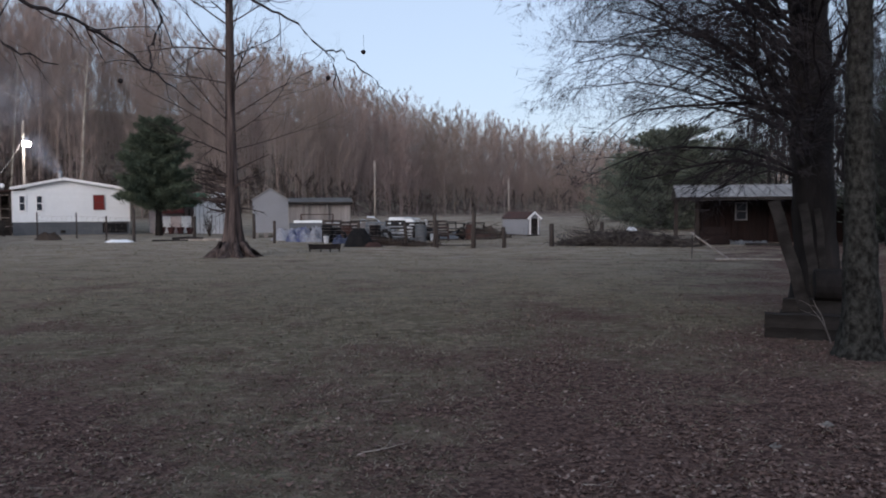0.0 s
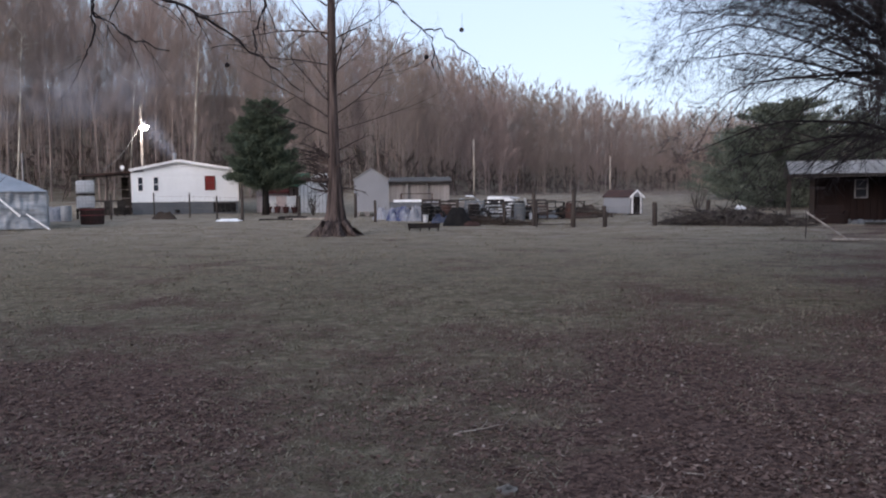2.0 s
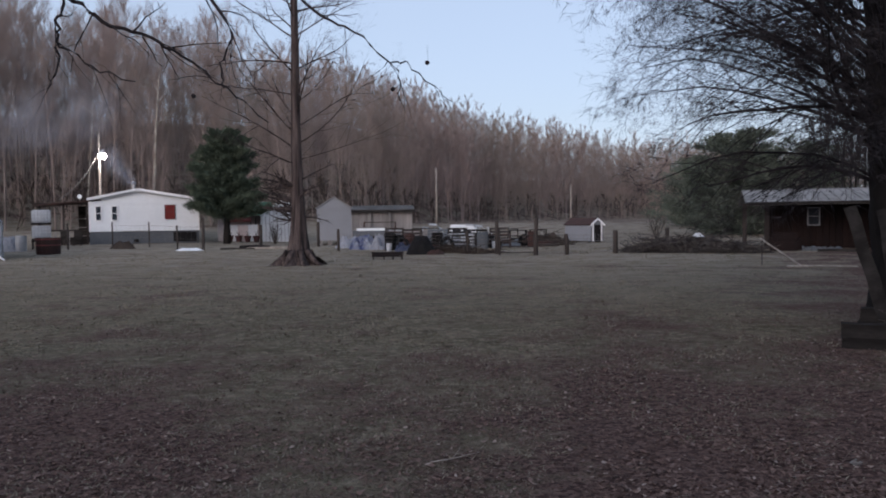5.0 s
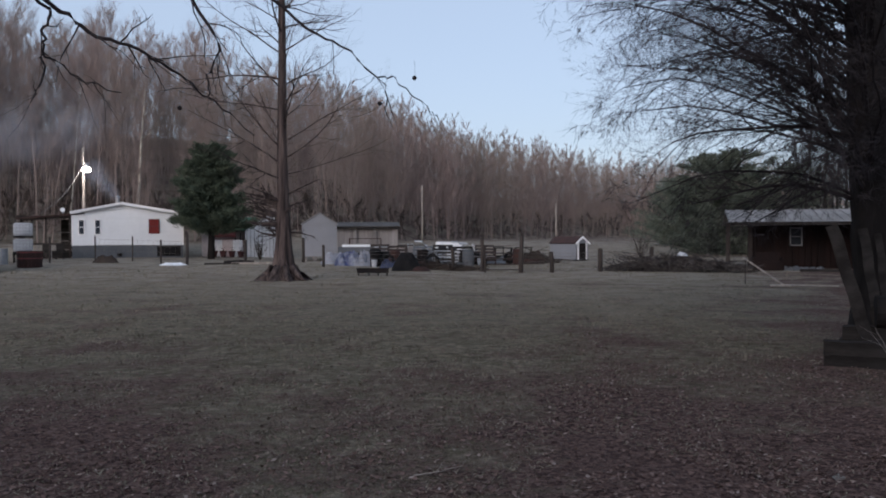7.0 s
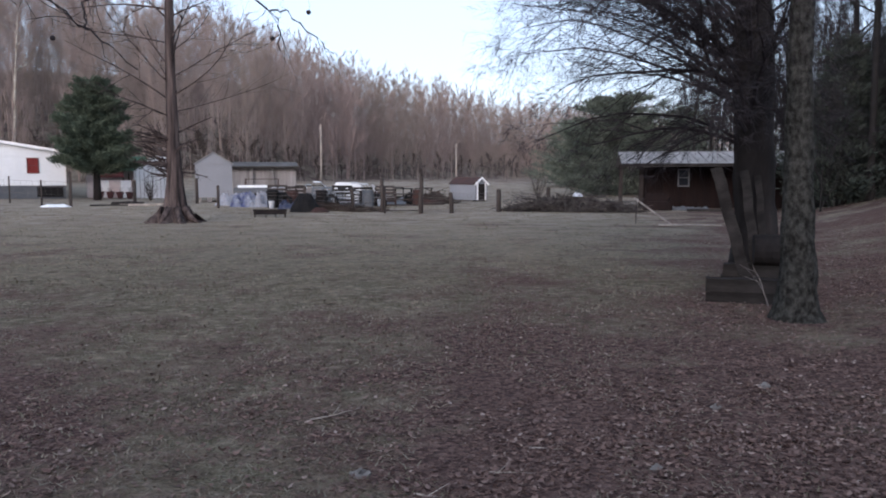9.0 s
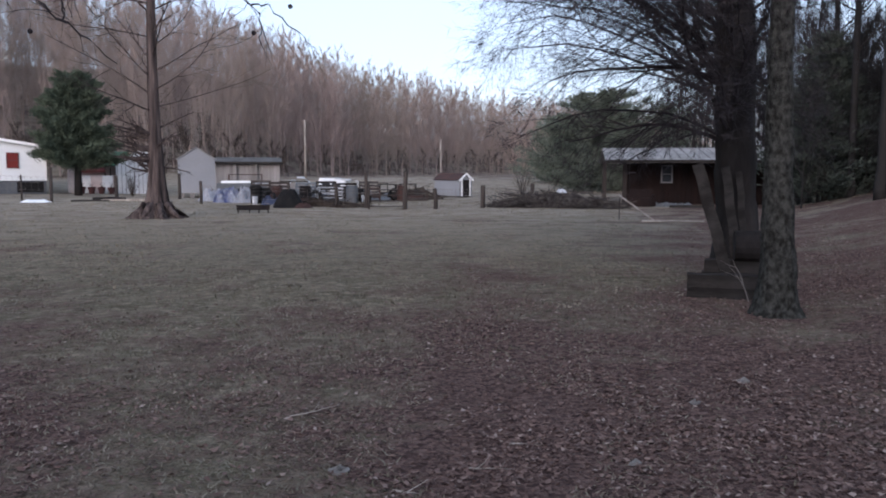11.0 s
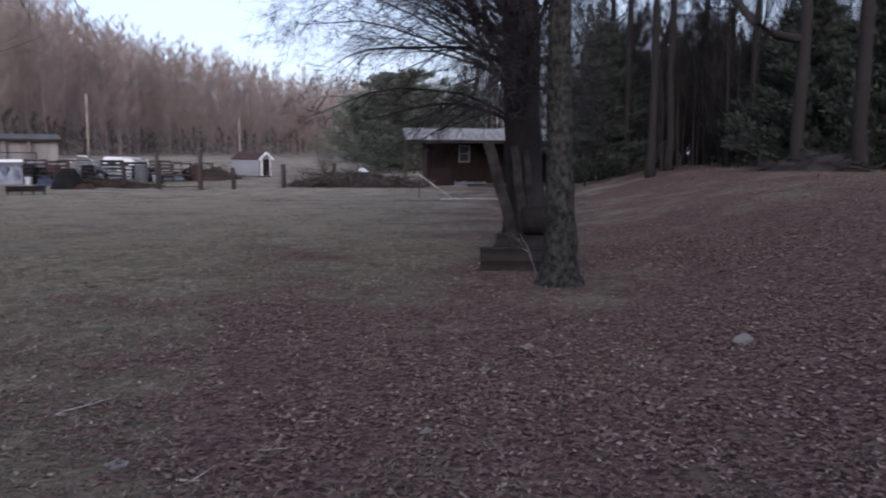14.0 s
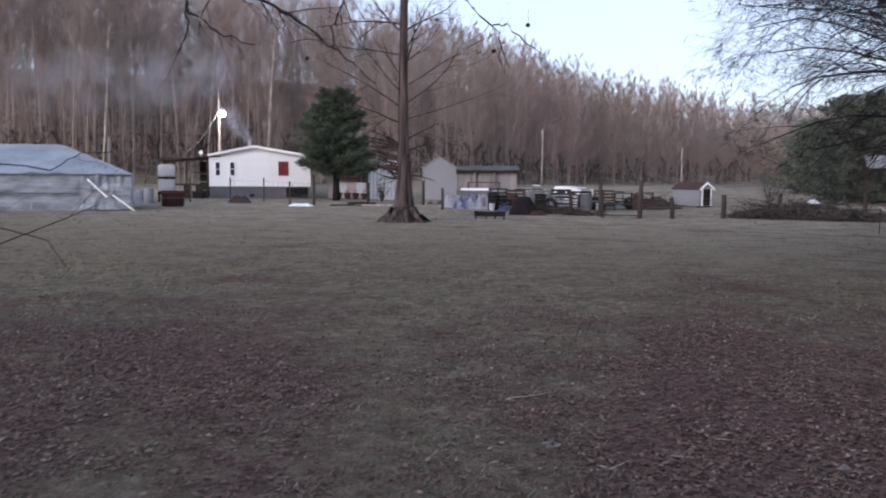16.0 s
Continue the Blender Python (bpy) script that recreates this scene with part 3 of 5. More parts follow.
def cypress():
    """The tall lone tree with a fluted, flaring base and upswept limbs."""
    rng = random.Random(12)
    t = thing("cypress_tree", at(-14.85, 29.2), 20, "tall bare cypress with a fluted flaring reddish trunk", "tree")
    hs = (-0.15, 0.0, 0.12, 0.3, 0.6, 1.1, 1.8, 3, 5, 8, 12, 16, 19)
    rs = (0.95, 0.84, 0.66, 0.50, 0.375, 0.305, 0.25, 0.205, 0.17, 0.14, 0.105, 0.07, 0.02)
    part("trunk", Mesh().tube([(0.02 * math.sin(h), 0, h) for h in hs], rs, 63, 9, 0.36), M_BARK, t, smooth=True)
    for k in range(9):
        w = 2 * math.pi * k / 9 + rng.uniform(-0.15, 0.15)
        c, s = math.cos(w), math.sin(w)
        ln = rng.uniform(0.85, 1.2)
        part("root", Mesh().tube([(c * 0.4, s * 0.4, 0.5), (c * 0.7, s * 0.7, 0.16), (c * ln, s * ln, -0.06)], [0.13, 0.12, 0.04], 6), M_BARK, t, smooth=True)
    for k in range(58):
        h = 1.7 + 14.5 * (k + rng.random() * 0.8) / 58
        w = k * 2.4 + rng.uniform(-0.4, 0.4)
        m = Mesh()
        if h < 3.2:
            limb(m, rng, (0, 0, h), (math.cos(w), math.sin(w), rng.uniform(0.1, 0.7)), rng.uniform(0.8, 1.7), 0.045, 2, (4, 3), -0.02, 5, 5)
        else:
            long = rng.uniform(3.0, 5.0) * (1.12 - h / 24)
            limb(m, rng, (0, 0, h), (math.cos(w), math.sin(w), rng.uniform(0.15, 0.9)), long, rng.uniform(0.024, 0.04), 2, (10, 5), 0.025, 7, 5, 0.75, 0.12, 0.4, 0.2, 0.2, 2)
        part("limb", m, M_BARK, t)
    # broken stubs crowd one side of the lower trunk
    for k in range(20):
        h, w = rng.uniform(1.5, 2.9), radians(rng.uniform(120, 215))
        m = Mesh()
        limb(m, rng, (0, 0, h), (math.cos(w), math.sin(w), rng.uniform(0.0, 0.5)), rng.uniform(0.7, 1.5), 0.065, 1, (6,), 0.02, 5, 5, 0.7, 0.16)
        part("stub", m, M_BARK, t, "broken dark stub of a limb")
    return t


cypress()


def gnarled(m, amount, scale):
    """Pushes a trunk's surface in and out, so that its outline is uneven."""
    m.v = [tuple(Vector(v) + Vector((v[0], v[1], 0)).normalized() * amount * (noise.noise((v[0] * scale, v[1] * scale, v[2] * scale * 0.5)) + 0.5 * noise.noise((v[0] * scale * 3, v[1] * scale * 3, v[2] * scale * 2)))) for v in m.v]
    return m


def rows(pts, radii, steps):
    """More rings between the given ones."""
    out, rr = [], []
    for k in range(len(pts) - 1):
        for j in range(steps):
            out.append(Vector(pts[k]).lerp(Vector(pts[k + 1]), j / steps))
            rr.append(radii[k] + (radii[k + 1] - radii[k]) * j / steps)
    return out + [Vector(pts[-1])], rr + [radii[-1]]


def yard_tree():
    """The large dark tree whose fine limbs sweep outward and down."""
    rng = random.Random(31)
    t = thing("yard_tree", at(25.15, 12.6), 0, "large dark bare tree with dense sweeping fine branches", "tree")
    pts = [(0, 0, -0.1), (0.02, 0, 0.3), (0, 0, 1.2), (-0.08, 0.0, 3), (-0.12, 0.05, 5), (-0.1, 0.1, 7.5), (0, 0.1, 11)]
    part("trunk", gnarled(Mesh().tube(*rows(pts, (0.45, 0.34, 0.29, 0.275, 0.25, 0.2, 0.10), 9), 28, 5, 0.08), 0.05, 3.2), M_DARKBARK, t, smooth=True)
    for k in range(98):
        h = 1.9 + 5.6 * (k + rng.random()) / 98
        # limbs reach mainly out over the lawn
        w = radians(rng.uniform(125, 250)) if k % 4 else rng.uniform(0, 2 * math.pi)
        m = Mesh()
        arch = ramp(5.2, 2.6, h)
        up = rng.uniform(0.1, 0.5) + 0.05 * h + 0.45 * arch
        limb(m, rng, (-0.1, 0, h), (math.cos(w), math.sin(w), up), rng.uniform(3.4, 5.8) * (0.72 + 0.4 * ramp(1.8, 4.6, h)), rng.uniform(0.021, 0.038), 3, (10, 7, 4), 0.005 - 0.10 * arch, 7, 5, 0.75, 0.17, 0.46, 0.25, 0.12, 3)
        part("limb", m, M_TWIG, t)
    return t


yard_tree()


def lichen_tree():
    rng = random.Random(8)
    t = thing("lichen_tree", at(28.0, 9.55), 0, "grey lichen-mottled tree trunk with a mossy foot", "tree")
    hs = (-0.1, 0.0, 0.1, 0.3, 0.7, 1.2, 1.8, 2.5, 4, 6, 9, 12)
    rs = (0.38, 0.31, 0.255, 0.215, 0.185, 0.165, 0.148, 0.136, 0.124, 0.115, 0.10, 0.05)
    part("trunk", gnarled(Mesh().tube(*rows([(-0.02 * h, 0.010 * h + 0.02 * math.sin(h), h) for h in hs], rs, 7), 32, 5, 0.07), 0.028, 5.0), M_LICHEN, t, smooth=True)
    for k in range(9):
        w = rng.uniform(0, 2 * math.pi)
        h = rng.uniform(5.5, 11)
        m = Mesh()
        limb(m, rng, (-0.02 * h, 0.010 * h, h), (math.cos(w), math.sin(w), 0.7), rng.uniform(2, 3.4), 0.05, 2, (6, 4), 0.0, 5, 5)
        part("limb", m, M_TWIG, t)
    return t


lichen_tree()


# ---- buildings ----
def window(parent, x, y, z, w, h, trim=M_TRIM, pane=None, t=0.06):
    """A framed sash window on a wall that faces -y; x, z is its middle."""
    f = Mesh()
    for dx, dz, sx, sz in ((-w / 2, 0, t, h), (w / 2, 0, t, h), (0, h / 2, w + t, t), (0, -h / 2, w + t, t)):
        f.box((sx, 0.06, sz), pose(x + dx, y - 0.03, z + dz))
    win = part("window", f, trim, parent)
    part("pane", Mesh().box((w, 0.02, h), pose(x, y - 0.012, z)), pane or M_GLASS, win)
    part("sash_bar", Mesh().box((w, 0.03, 0.035), pose(x, y - 0.03, z)), trim, win)
    return win


def mobile_home():
    p = at(-25.0, 56.5)
    t = thing("mobile_home", p, 27, "white vinyl-sided mobile home on dark grey skirting, low gabled roof", "house")
    w, top, long, skirt, eave, ridge = 6.9, -0.45, 16.0, 0.82, 2.95, 3.58
    part("skirting", box(0, long / 2 + 0.03, -0.15, w - 0.06, long - 0.06, skirt + 0.15), M_SKIRT, t, "grey panelled skirting")
    outline = [(-w / 2, skirt), (w / 2, skirt), (w / 2, eave), (top, ridge), (-w / 2, eave)]
    part("wall", Mesh().prism(outline, long), M_WHITE, t)
    for k in range(12):
        z = skirt + 0.17 * (k + 1)
        part("siding_board", Mesh().box((w - 0.1, 0.018, 0.15), pose(0, -0.009, z - 0.085, 6)), M_WHITE, t)
    for s in (-1, 1):
        run = w / 2 - s * top
        ln, mid, pitch = math.hypot(run + 0.12, ridge - eave), top + s * (run / 2 + 0.03), s * math.degrees(math.atan2(ridge - eave, run))
        roof = Mesh().box((ln, long + 0.4, 0.07), pose(mid, long / 2 - 0.1, (eave + ridge) / 2 + 0.05, 0, pitch))
        part("roof", roof, M_ROOF, t)
        part("bargeboard", Mesh().box((ln, 0.05, 0.16), pose(mid, -0.33, (eave + ridge) / 2, 0, pitch)), M_TRIM, t, "white fascia board")
    for s in (-1, 1):
        part("corner_trim", Mesh().box((0.1, 0.04, eave - skirt), pose(s * (w / 2 - 0.05), -0.02, (eave + skirt) / 2)), M_TRIM, t)
    window(t, -2.87, -0.02, 2.02, 0.34, 0.95)
    window(t, -1.9, -0.02, 2.02, 0.34, 0.95)
    window(t, 1.56, -0.02, 2.08, 0.62, 0.92, M_RED, M_CURTAIN)
    part("vent", Mesh().box((0.3, 0.04, 0.2), pose(-0.6, 0.0, 0.2)), M_BLACK, t)
    part("hatch", Mesh().box((1.5, 0.04, 0.66), pose(2.5, 0.0, 0.42)), M_TYRE, t, "dark crawl-space hatch")
    chimney = part("chimney", Mesh().tube([(-0.6, 3.2, 3.3), (-0.6, 3.2, 4.1)], [0.12, 0.12], 12), M_GALV, t, "galvanised stovepipe")
    part("cap", Mesh().tube([(-0.6, 3.2, 4.12), (-0.6, 3.2, 4.26)], [0.2, 0.05], 12), M_GALV, chimney)
    return t


mobile_home()


def porch():
    """The open lean-to beside the mobile home."""
    t = thing("lean_to_porch", at(-29.6, 57), 26, "dark open lean-to porch with timber posts beside the mobile home", "porch")
    part("roof", Mesh().box((4.0, 5, 0.08), pose(-0.1, 2, 2.75, 0, -5)), M_RUST, t)
    for x in (-1.8, -0.4, 1.0):
        part("post", box(x, 0, -0.1, 0.12, 0.12, 2.8), M_POST, t)
    part("back_wall", box(1.1, 4.3, 0, 1.7, 0.08, 2.6), M_TIE, t)
    for z in (0.5, 1.1, 1.7):
        part("shelf", box(0.9, 3.6, z, 1.6, 0.45, 0.05), M_WEATHERED, t)
    for x in (-1.7, -0.9, -0.1):
        part("baluster", box(x, 0, 0, 0.07, 0.07, 0.92), M_WEATHERED, t)
    part("rail", box(-0.4, 0, 0.9, 2.9, 0.06, 0.12), M_POST, t)
    part("bench", box(0.1, 1.2, 0, 1.8, 0.5, 0.5), M_TIE, t)
    part("beam", box(-0.1, -0.1, 2.62, 3.9, 0.1, 0.16), M_POST, t)
    return t


porch()
t = thing("satellite_dish", at(-29.0, 56.6, 2.78), 20, "small white satellite dish on the porch roof", "satellite dish")
part("dish", Mesh().tube([(0, 0, 0.35), (0, -0.06, 0.36), (0, -0.09, 0.36)], [0.04, 0.11, 0.14], 16), M_WHITE, t)
part("mast", Mesh().tube([(0, 0.02, -0.02), (0, 0.02, 0.36)], [0.02, 0.02], 6), M_GALV, t)
for az, d in ((-29.2, 55.5), (-30.0, 55.8)):
    t = thing("porch_chair", at(az, d), 200, "dark wooden porch chair in the lean-to", "chair", "porch chairs")
    part("seat", box(0, 0, 0.4, 0.5, 0.5, 0.05), M_TIE, t)
    part("backrest", box(0, -0.23, 0.42, 0.5, 0.05, 0.55), M_TIE, t)
    for x in (-0.22, 0.22):
        for y in (-0.22, 0.22):
            part("leg", box(x, y, -0.03, 0.05, 0.05, 0.45), M_TIE, t)
single_pole = Mesh().tube([(0, 0, -0.2), (0, 0, 3.9)], [0.06, 0.05], 8).object("thin_pole", M_WEATHERED)
single_pole.location = at(-34.9, 50)
tagged(single_pole, "thin grey pole standing behind the greenhouse", "pole")


def shelter():
    """The long tarpaulin-roofed shelter with plastic sheeting walls."""
    t = thing("plastic_greenhouse", at(-33.6, 41.0), 33, "hipped greenhouse of blue-grey tarpaulin and clear plastic sheeting", "greenhouse")
    rng = random.Random(2)
    ln, deep, eave, ridge = 11.0, 6.0, 1.78, 3.22

    def sheet(corners, nu, nv, puff, name, mat):
        a, b, c, d = (Vector(q) for q in corners)
        nrm = (b - a).cross(d - a).normalized()
        m = Mesh()
        pts, faces = [], []
        for j in range(nv + 1):
            for i in range(nu + 1):
                u, v = i / nu, j / nv
                p = a.lerp(b, u).lerp(d.lerp(c, u), v)
                k = puff * (noise.noise((p.x * 1.7, p.y * 1.7, p.z * 2.4)) + 0.6 * noise.noise((p.x * 5, p.y * 5, p.z * 3)))
                pts.append(p + nrm * k)
        for j in range(nv):
            for i in range(nu):
                q = j * (nu + 1) + i
                faces.append((q, q + 1, q + nu + 2, q + nu + 1))
        m.add(pts, faces)
        return part(name, m, mat, t, smooth=True)

    x0, x1, r0, r1, mid = -ln, 0.0, -ln + 2.4, -3.2, deep / 2
    for nm, c, mat, pf in (("roof_sheet", ((x0, 0, eave), (x1, 0, eave), (r1, mid, ridge), (r0, mid, ridge)), M_POLYROOF, 0.05),
                           ("roof_sheet", ((x1, 0, eave), (x1, deep, eave), (r1, mid, ridge), (r1, mid, ridge)), M_POLYROOF, 0.05),
                           ("roof_sheet", ((x1, deep, eave), (x0, deep, eave), (r0, mid, ridge), (r1, mid, ridge)), M_POLYROOF, 0.03),
                           ("roof_sheet", ((x0, deep, eave), (x0, 0, eave), (r0, mid, ridge), (r0, mid, ridge)), M_POLYROOF, 0.03),
                           ("wall_sheet", ((x0, 0, -0.1), (x1 - 2.28, 0, -0.1), (x1 - 2.28, 0, eave), (x0, 0, eave)), M_POLY, 0.09),
                           ("wall_sheet", ((x1 - 2.3, -0.02, 0.05), (x1, 0, 0.05), (x1, 0, eave), (x1 - 2.3, -0.02, eave)), M_POLY, 0.13),
                           ("wall_sheet", ((x1, 0, 0), (x1, deep, 0), (x1, deep, eave), (x1, 0, eave)), M_POLY, 0.08),
                           ("wall_sheet", ((x0, deep, 0), (x0, 0, 0), (x0, 0, eave), (x0, deep, eave)), M_POLY, 0.05),
                           ("wall_sheet", ((x1, deep, 0), (x0, deep, 0), (x0, deep, eave), (x1, deep, eave)), M_POLY, 0.05)):
        sheet(c, 44, 14, pf, nm, mat)
    for k in range(6):
        x = x0 + ln * k / 5
        part("frame_pole", Mesh().tube([(x, 0.06, -0.1), (x, 0.06, eave)], [0.035, 0.035], 8), M_GALV, t)
    part("eave_rail", Mesh().tube([(x0, -0.08, eave - 0.06), (x1, -0.08, eave - 0.06)], [0.035, 0.035], 8), M_SKIRT, t)
    part("sheet_batten", Mesh().tube([(x0, -0.12, 0.86), (x1 - 2.4, -0.12, 0.84)], [0.025, 0.025], 6), M_SKIRT, t)
    part("prop", Mesh().tube([(-0.85, -0.3, 0.75), (0.1, -0.5, 0.0)], [0.04, 0.04], 6), M_TRIM, t, "slanting pale prop")
    part("prop", Mesh().tube([(-1.95, -0.16, 1.5), (-1.1, -0.35, 0.65)], [0.04, 0.04], 6), M_TRIM, t, "slanting pale prop")
    return t


shelter()


def gable_shed():
    t = thing("garden_shed", at(-12.25, 52.5), 13, "pale grey metal garden shed with a gabled roof on blocks", "shed")
    w, long, base, eave, ridge = 2.25, 3.2, 0.3, 2.42, 3.12
    part("wall", Mesh().prism([(-w / 2, base), (w / 2, base), (w / 2, eave), (0, ridge), (-w / 2, eave)], long), M_GREYSHED, t)
    for s in (-1, 1):
        a = math.degrees(math.atan2(ridge - eave, w / 2))
        part("roof", Mesh().box((1.45, long + 0.2, 0.05), pose(s * w / 4 * 1.06, long / 2, (eave + ridge) / 2 + 0.03, 0, s * a)), M_ROOF, t)
    for k in range(9):
        x = -w / 2 + 0.12 + k * (w - 0.24) / 8
        part("rib", Mesh().box((0.02, 0.012, 2.05), pose(x, -0.005, base + 1.03)), M_GREYSHED, t)
    part("lintel", Mesh().box((w, 0.03, 0.05), pose(0, -0.02, eave)), M_GREYSHED, t)
    for x in (-0.95, -0.3, 0.4, 0.95):
        part("block", box(x, 0.15, -0.1, 0.3, 0.3, 0.4), M_STONE, t, "concrete block")
    return t


gable_shed()


def long_shed():
    t = thing("long_shed", at(-8.9, 66), 9, "long low weathered grey board shed with a sloping metal roof", "shed")
    w = 5.2
    part("wall", box(0, 1.5, -0.2, w, 3.0, 2.36), M_WEATHERED, t)
    for k in range(21):
        x = -w / 2 + 0.12 + k * (w - 0.24) / 20
        part("board", Mesh().box((0.21, 0.03, 1.9), pose(x, -0.02, 1.0)), M_WEATHERED, t)
    part("roof", Mesh().box((w + 0.4, 3.8, 0.08), pose(0, 1.4, 2.42, 6)), M_OLDTIN, t, "dull dark tin roof")
    part("fascia", Mesh().box((w + 0.4, 0.05, 0.14), pose(0, -0.5, 2.14)), M_TIE, t)
    for x in (-0.9, 0.7):
        part("post", box(x, -0.4, -0.1, 0.12, 0.12, 2.35), M_WEATHERED, t)
    return t


long_shed()


def outbuilding():
    """The low building with the green roof between the cedar and the cypress."""
    t = thing("green_roofed_outbuilding", at(-17.0, 60), 17, "pale outbuilding with a green metal roof and faded red awning", "outbuilding")
    part("wall", box(-0.9, 2.2, -0.2, 5.2, 3.6, 2.2), M_BRICKRED, t)
    part("roof", Mesh().box((3.6, 3.4, 0.07), pose(-1.4, 0.9, 2.4, 17)), M_GREENROOF, t)
    for k in range(10):
        part("roof_rib", Mesh().box((0.035, 3.4, 0.035), pose(-3.1 + 0.38 * k, 0.89, 2.45, 17)), M_GREENROOF, t)
    part("awning", Mesh().box((1.7, 0.7, 0.05), pose(-1.9, -0.6, 1.74, 24)), M_RED, t, "faded red awning")
    part("awning_valance", Mesh().box((1.7, 0.03, 0.2), pose(-1.9, -0.93, 1.52)), M_RED, t)
    for k in range(4):
        part("panel", Mesh().box((0.68, 0.05, 1.2), pose(-3.05 + 0.7 * k, -1.0, 0.62, 2)), M_TRIM if k % 2 else M_BRICKRED, t, "pale upright panel")
    part("gable", Mesh().prism([(-0.4, -0.1), (1.75, -0.1), (1.75, 2.75), (1.35, 3.1), (-0.4, 2.15)], 2.4, pose(0, -0.75, 0)), M_TRIM, t, "white gabled end")
    for k in range(8):
        part("wall_board", Mesh().box((0.035, 0.02, 2.15), pose(-0.3 + 0.27 * k, -0.757, 1.0)), M_WEATHERED, t)
    for x in (-0.75, -1.1, -2.8):
        part("post", box(x, -0.9, -0.1, 0.08, 0.08, 1.85), M_POST, t)
    return t


outbuilding()
for k in range(4):
    f = thing("flowerpot", at(-19.5 + 0.6 * k, 58.2), 0, "dark red flowerpot with dry stems", "flowerpot", "pots by the outbuilding")
    part("pot", Mesh().tube([(0, 0, 0), (0, 0, 0.4), (0, 0, 0.46)], [0.16, 0.25, 0.27], 14), M_TERRACOTTA, f)
    m = Mesh()
    rg = random.Random(k)
    for q in range(9):
        limb(m, rg, (0, 0, 0.42), (rg.uniform(-1, 1), rg.uniform(-1, 1), 1.6), rg.uniform(0.2, 0.45), 0.012, 0, (), 0, 2, 3)
    part("stems", m, M_BRUSH, f)


def barn():
    t = thing("barn", at(21.9, 41.0), -14, "long dark red board barn with weathered tin roof", "barn")
    w, deep = 9.2, 5.0
    x0 = -3.95
    part("wall", box(x0 + w / 2 + 1.0, deep / 2 + 0.3, -0.3, w - 1.0, deep - 0.3, 2.35), M_REDWALL, t)
    for k in range(30):
        x = x0 + 1.1 + k * (w - 1.2) / 29
        part("board", Mesh().box((0.25, 0.03, 2.0), pose(x, 0.285, 1.0)), M_REDWALL, t)
    for y0, s in ((deep / 2 - 2.2, 1), (deep / 2 + 2.2, -1)):
        part("roof", Mesh().box((w + 0.9, 4.6, 0.05), pose(x0 + w / 2 + 0.4, y0 - 0.3, 2.47, 9 * s)), M_ROOF, t)
    for k in range(24):
        part("roof_rib", Mesh().box((0.04, 4.6, 0.04), pose(x0 + k * (w + 0.8) / 23, deep / 2 - 2.5, 2.51, 9)), M_ROOF, t)
    part("fascia", Mesh().box((w + 0.9, 0.05, 0.14), pose(x0 + w / 2 + 0.4, deep / 2 - 4.76, 2.1)), M_TIE, t)
    for x, y in ((x0 + 0.1, 2.3), (x0 + 0.95, -0.6), (x0 + w - 0.3, -0.6)):
        part("post", box(x, y, -0.2, 0.2, 0.2, 2.4), M_POST, t)
    window(t, -0.9, 0.26, 1.5, 0.5, 0.82, M_GREYSHED)
    part("flue", Mesh().tube([(1.9, 1.5, 2.6), (1.9, 1.5, 3.1)], [0.1, 0.1], 10), M_GALV, t)
    return t


barn()


def kennel():
    t = thing("kennel", at(5.7, 50.6), -6, "small pale grey shed with a reddish roof and a dark doorway", "kennel")
    w, long, base, eave, ridge = 1.05, 2.45, 0.08, 1.08, 1.46
    # the ridge runs across, the doorway is in the gable end
    part("wall", Mesh().prism([(-w / 2, base), (w / 2, base), (w / 2, eave), (0, ridge), (-w / 2, eave)], long, pose(0.75, 0, 0, 0, 0, 42)), M_GREYSHED, t)
    for s in (-1, 1):
        a = math.degrees(math.atan2(ridge - eave, w / 2))
        part("roof", Mesh().box((0.72, long + 0.16, 0.05), pose(0.75, 0, 0, 0, 0, 42) @ pose(s * w / 4 * 1.1, long / 2, (eave + ridge) / 2 + 0.03, 0, s * a)), M_RUST, t, "rust-red roof")
        part("bargeboard", Mesh().box((0.74, 0.05, 0.1), pose(0.75, 0, 0, 0, 0, 42) @ pose(s * w / 4 * 1.1, -0.09, (eave + ridge) / 2 + 0.01, 0, s * a)), M_TRIM, t)
    # no opening here: a black sheet on the gable paints the dark inside
    part("doorway", Mesh().box((0.58, 0.04, 0.98), pose(0.75, 0, 0, 0, 0, 42) @ pose(0, -0.012, base + 0.53)), M_BLACK, t, "black sheet standing for the dark doorway")
    for s in (-1, 1):
        part("jamb", Mesh().box((0.08, 0.06, 1.1), pose(0.75, 0, 0, 0, 0, 42) @ pose(s * 0.34, -0.03, base + 0.55)), M_TRIM, t)
    for y in (0.2, 2.3):
        part("skid", Mesh().box((1.0, 0.15, 0.25), pose(0.75, 0, 0, 0, 0, 42) @ pose(0, y, 0.02)), M_TIE, t)
    return t


kennel()


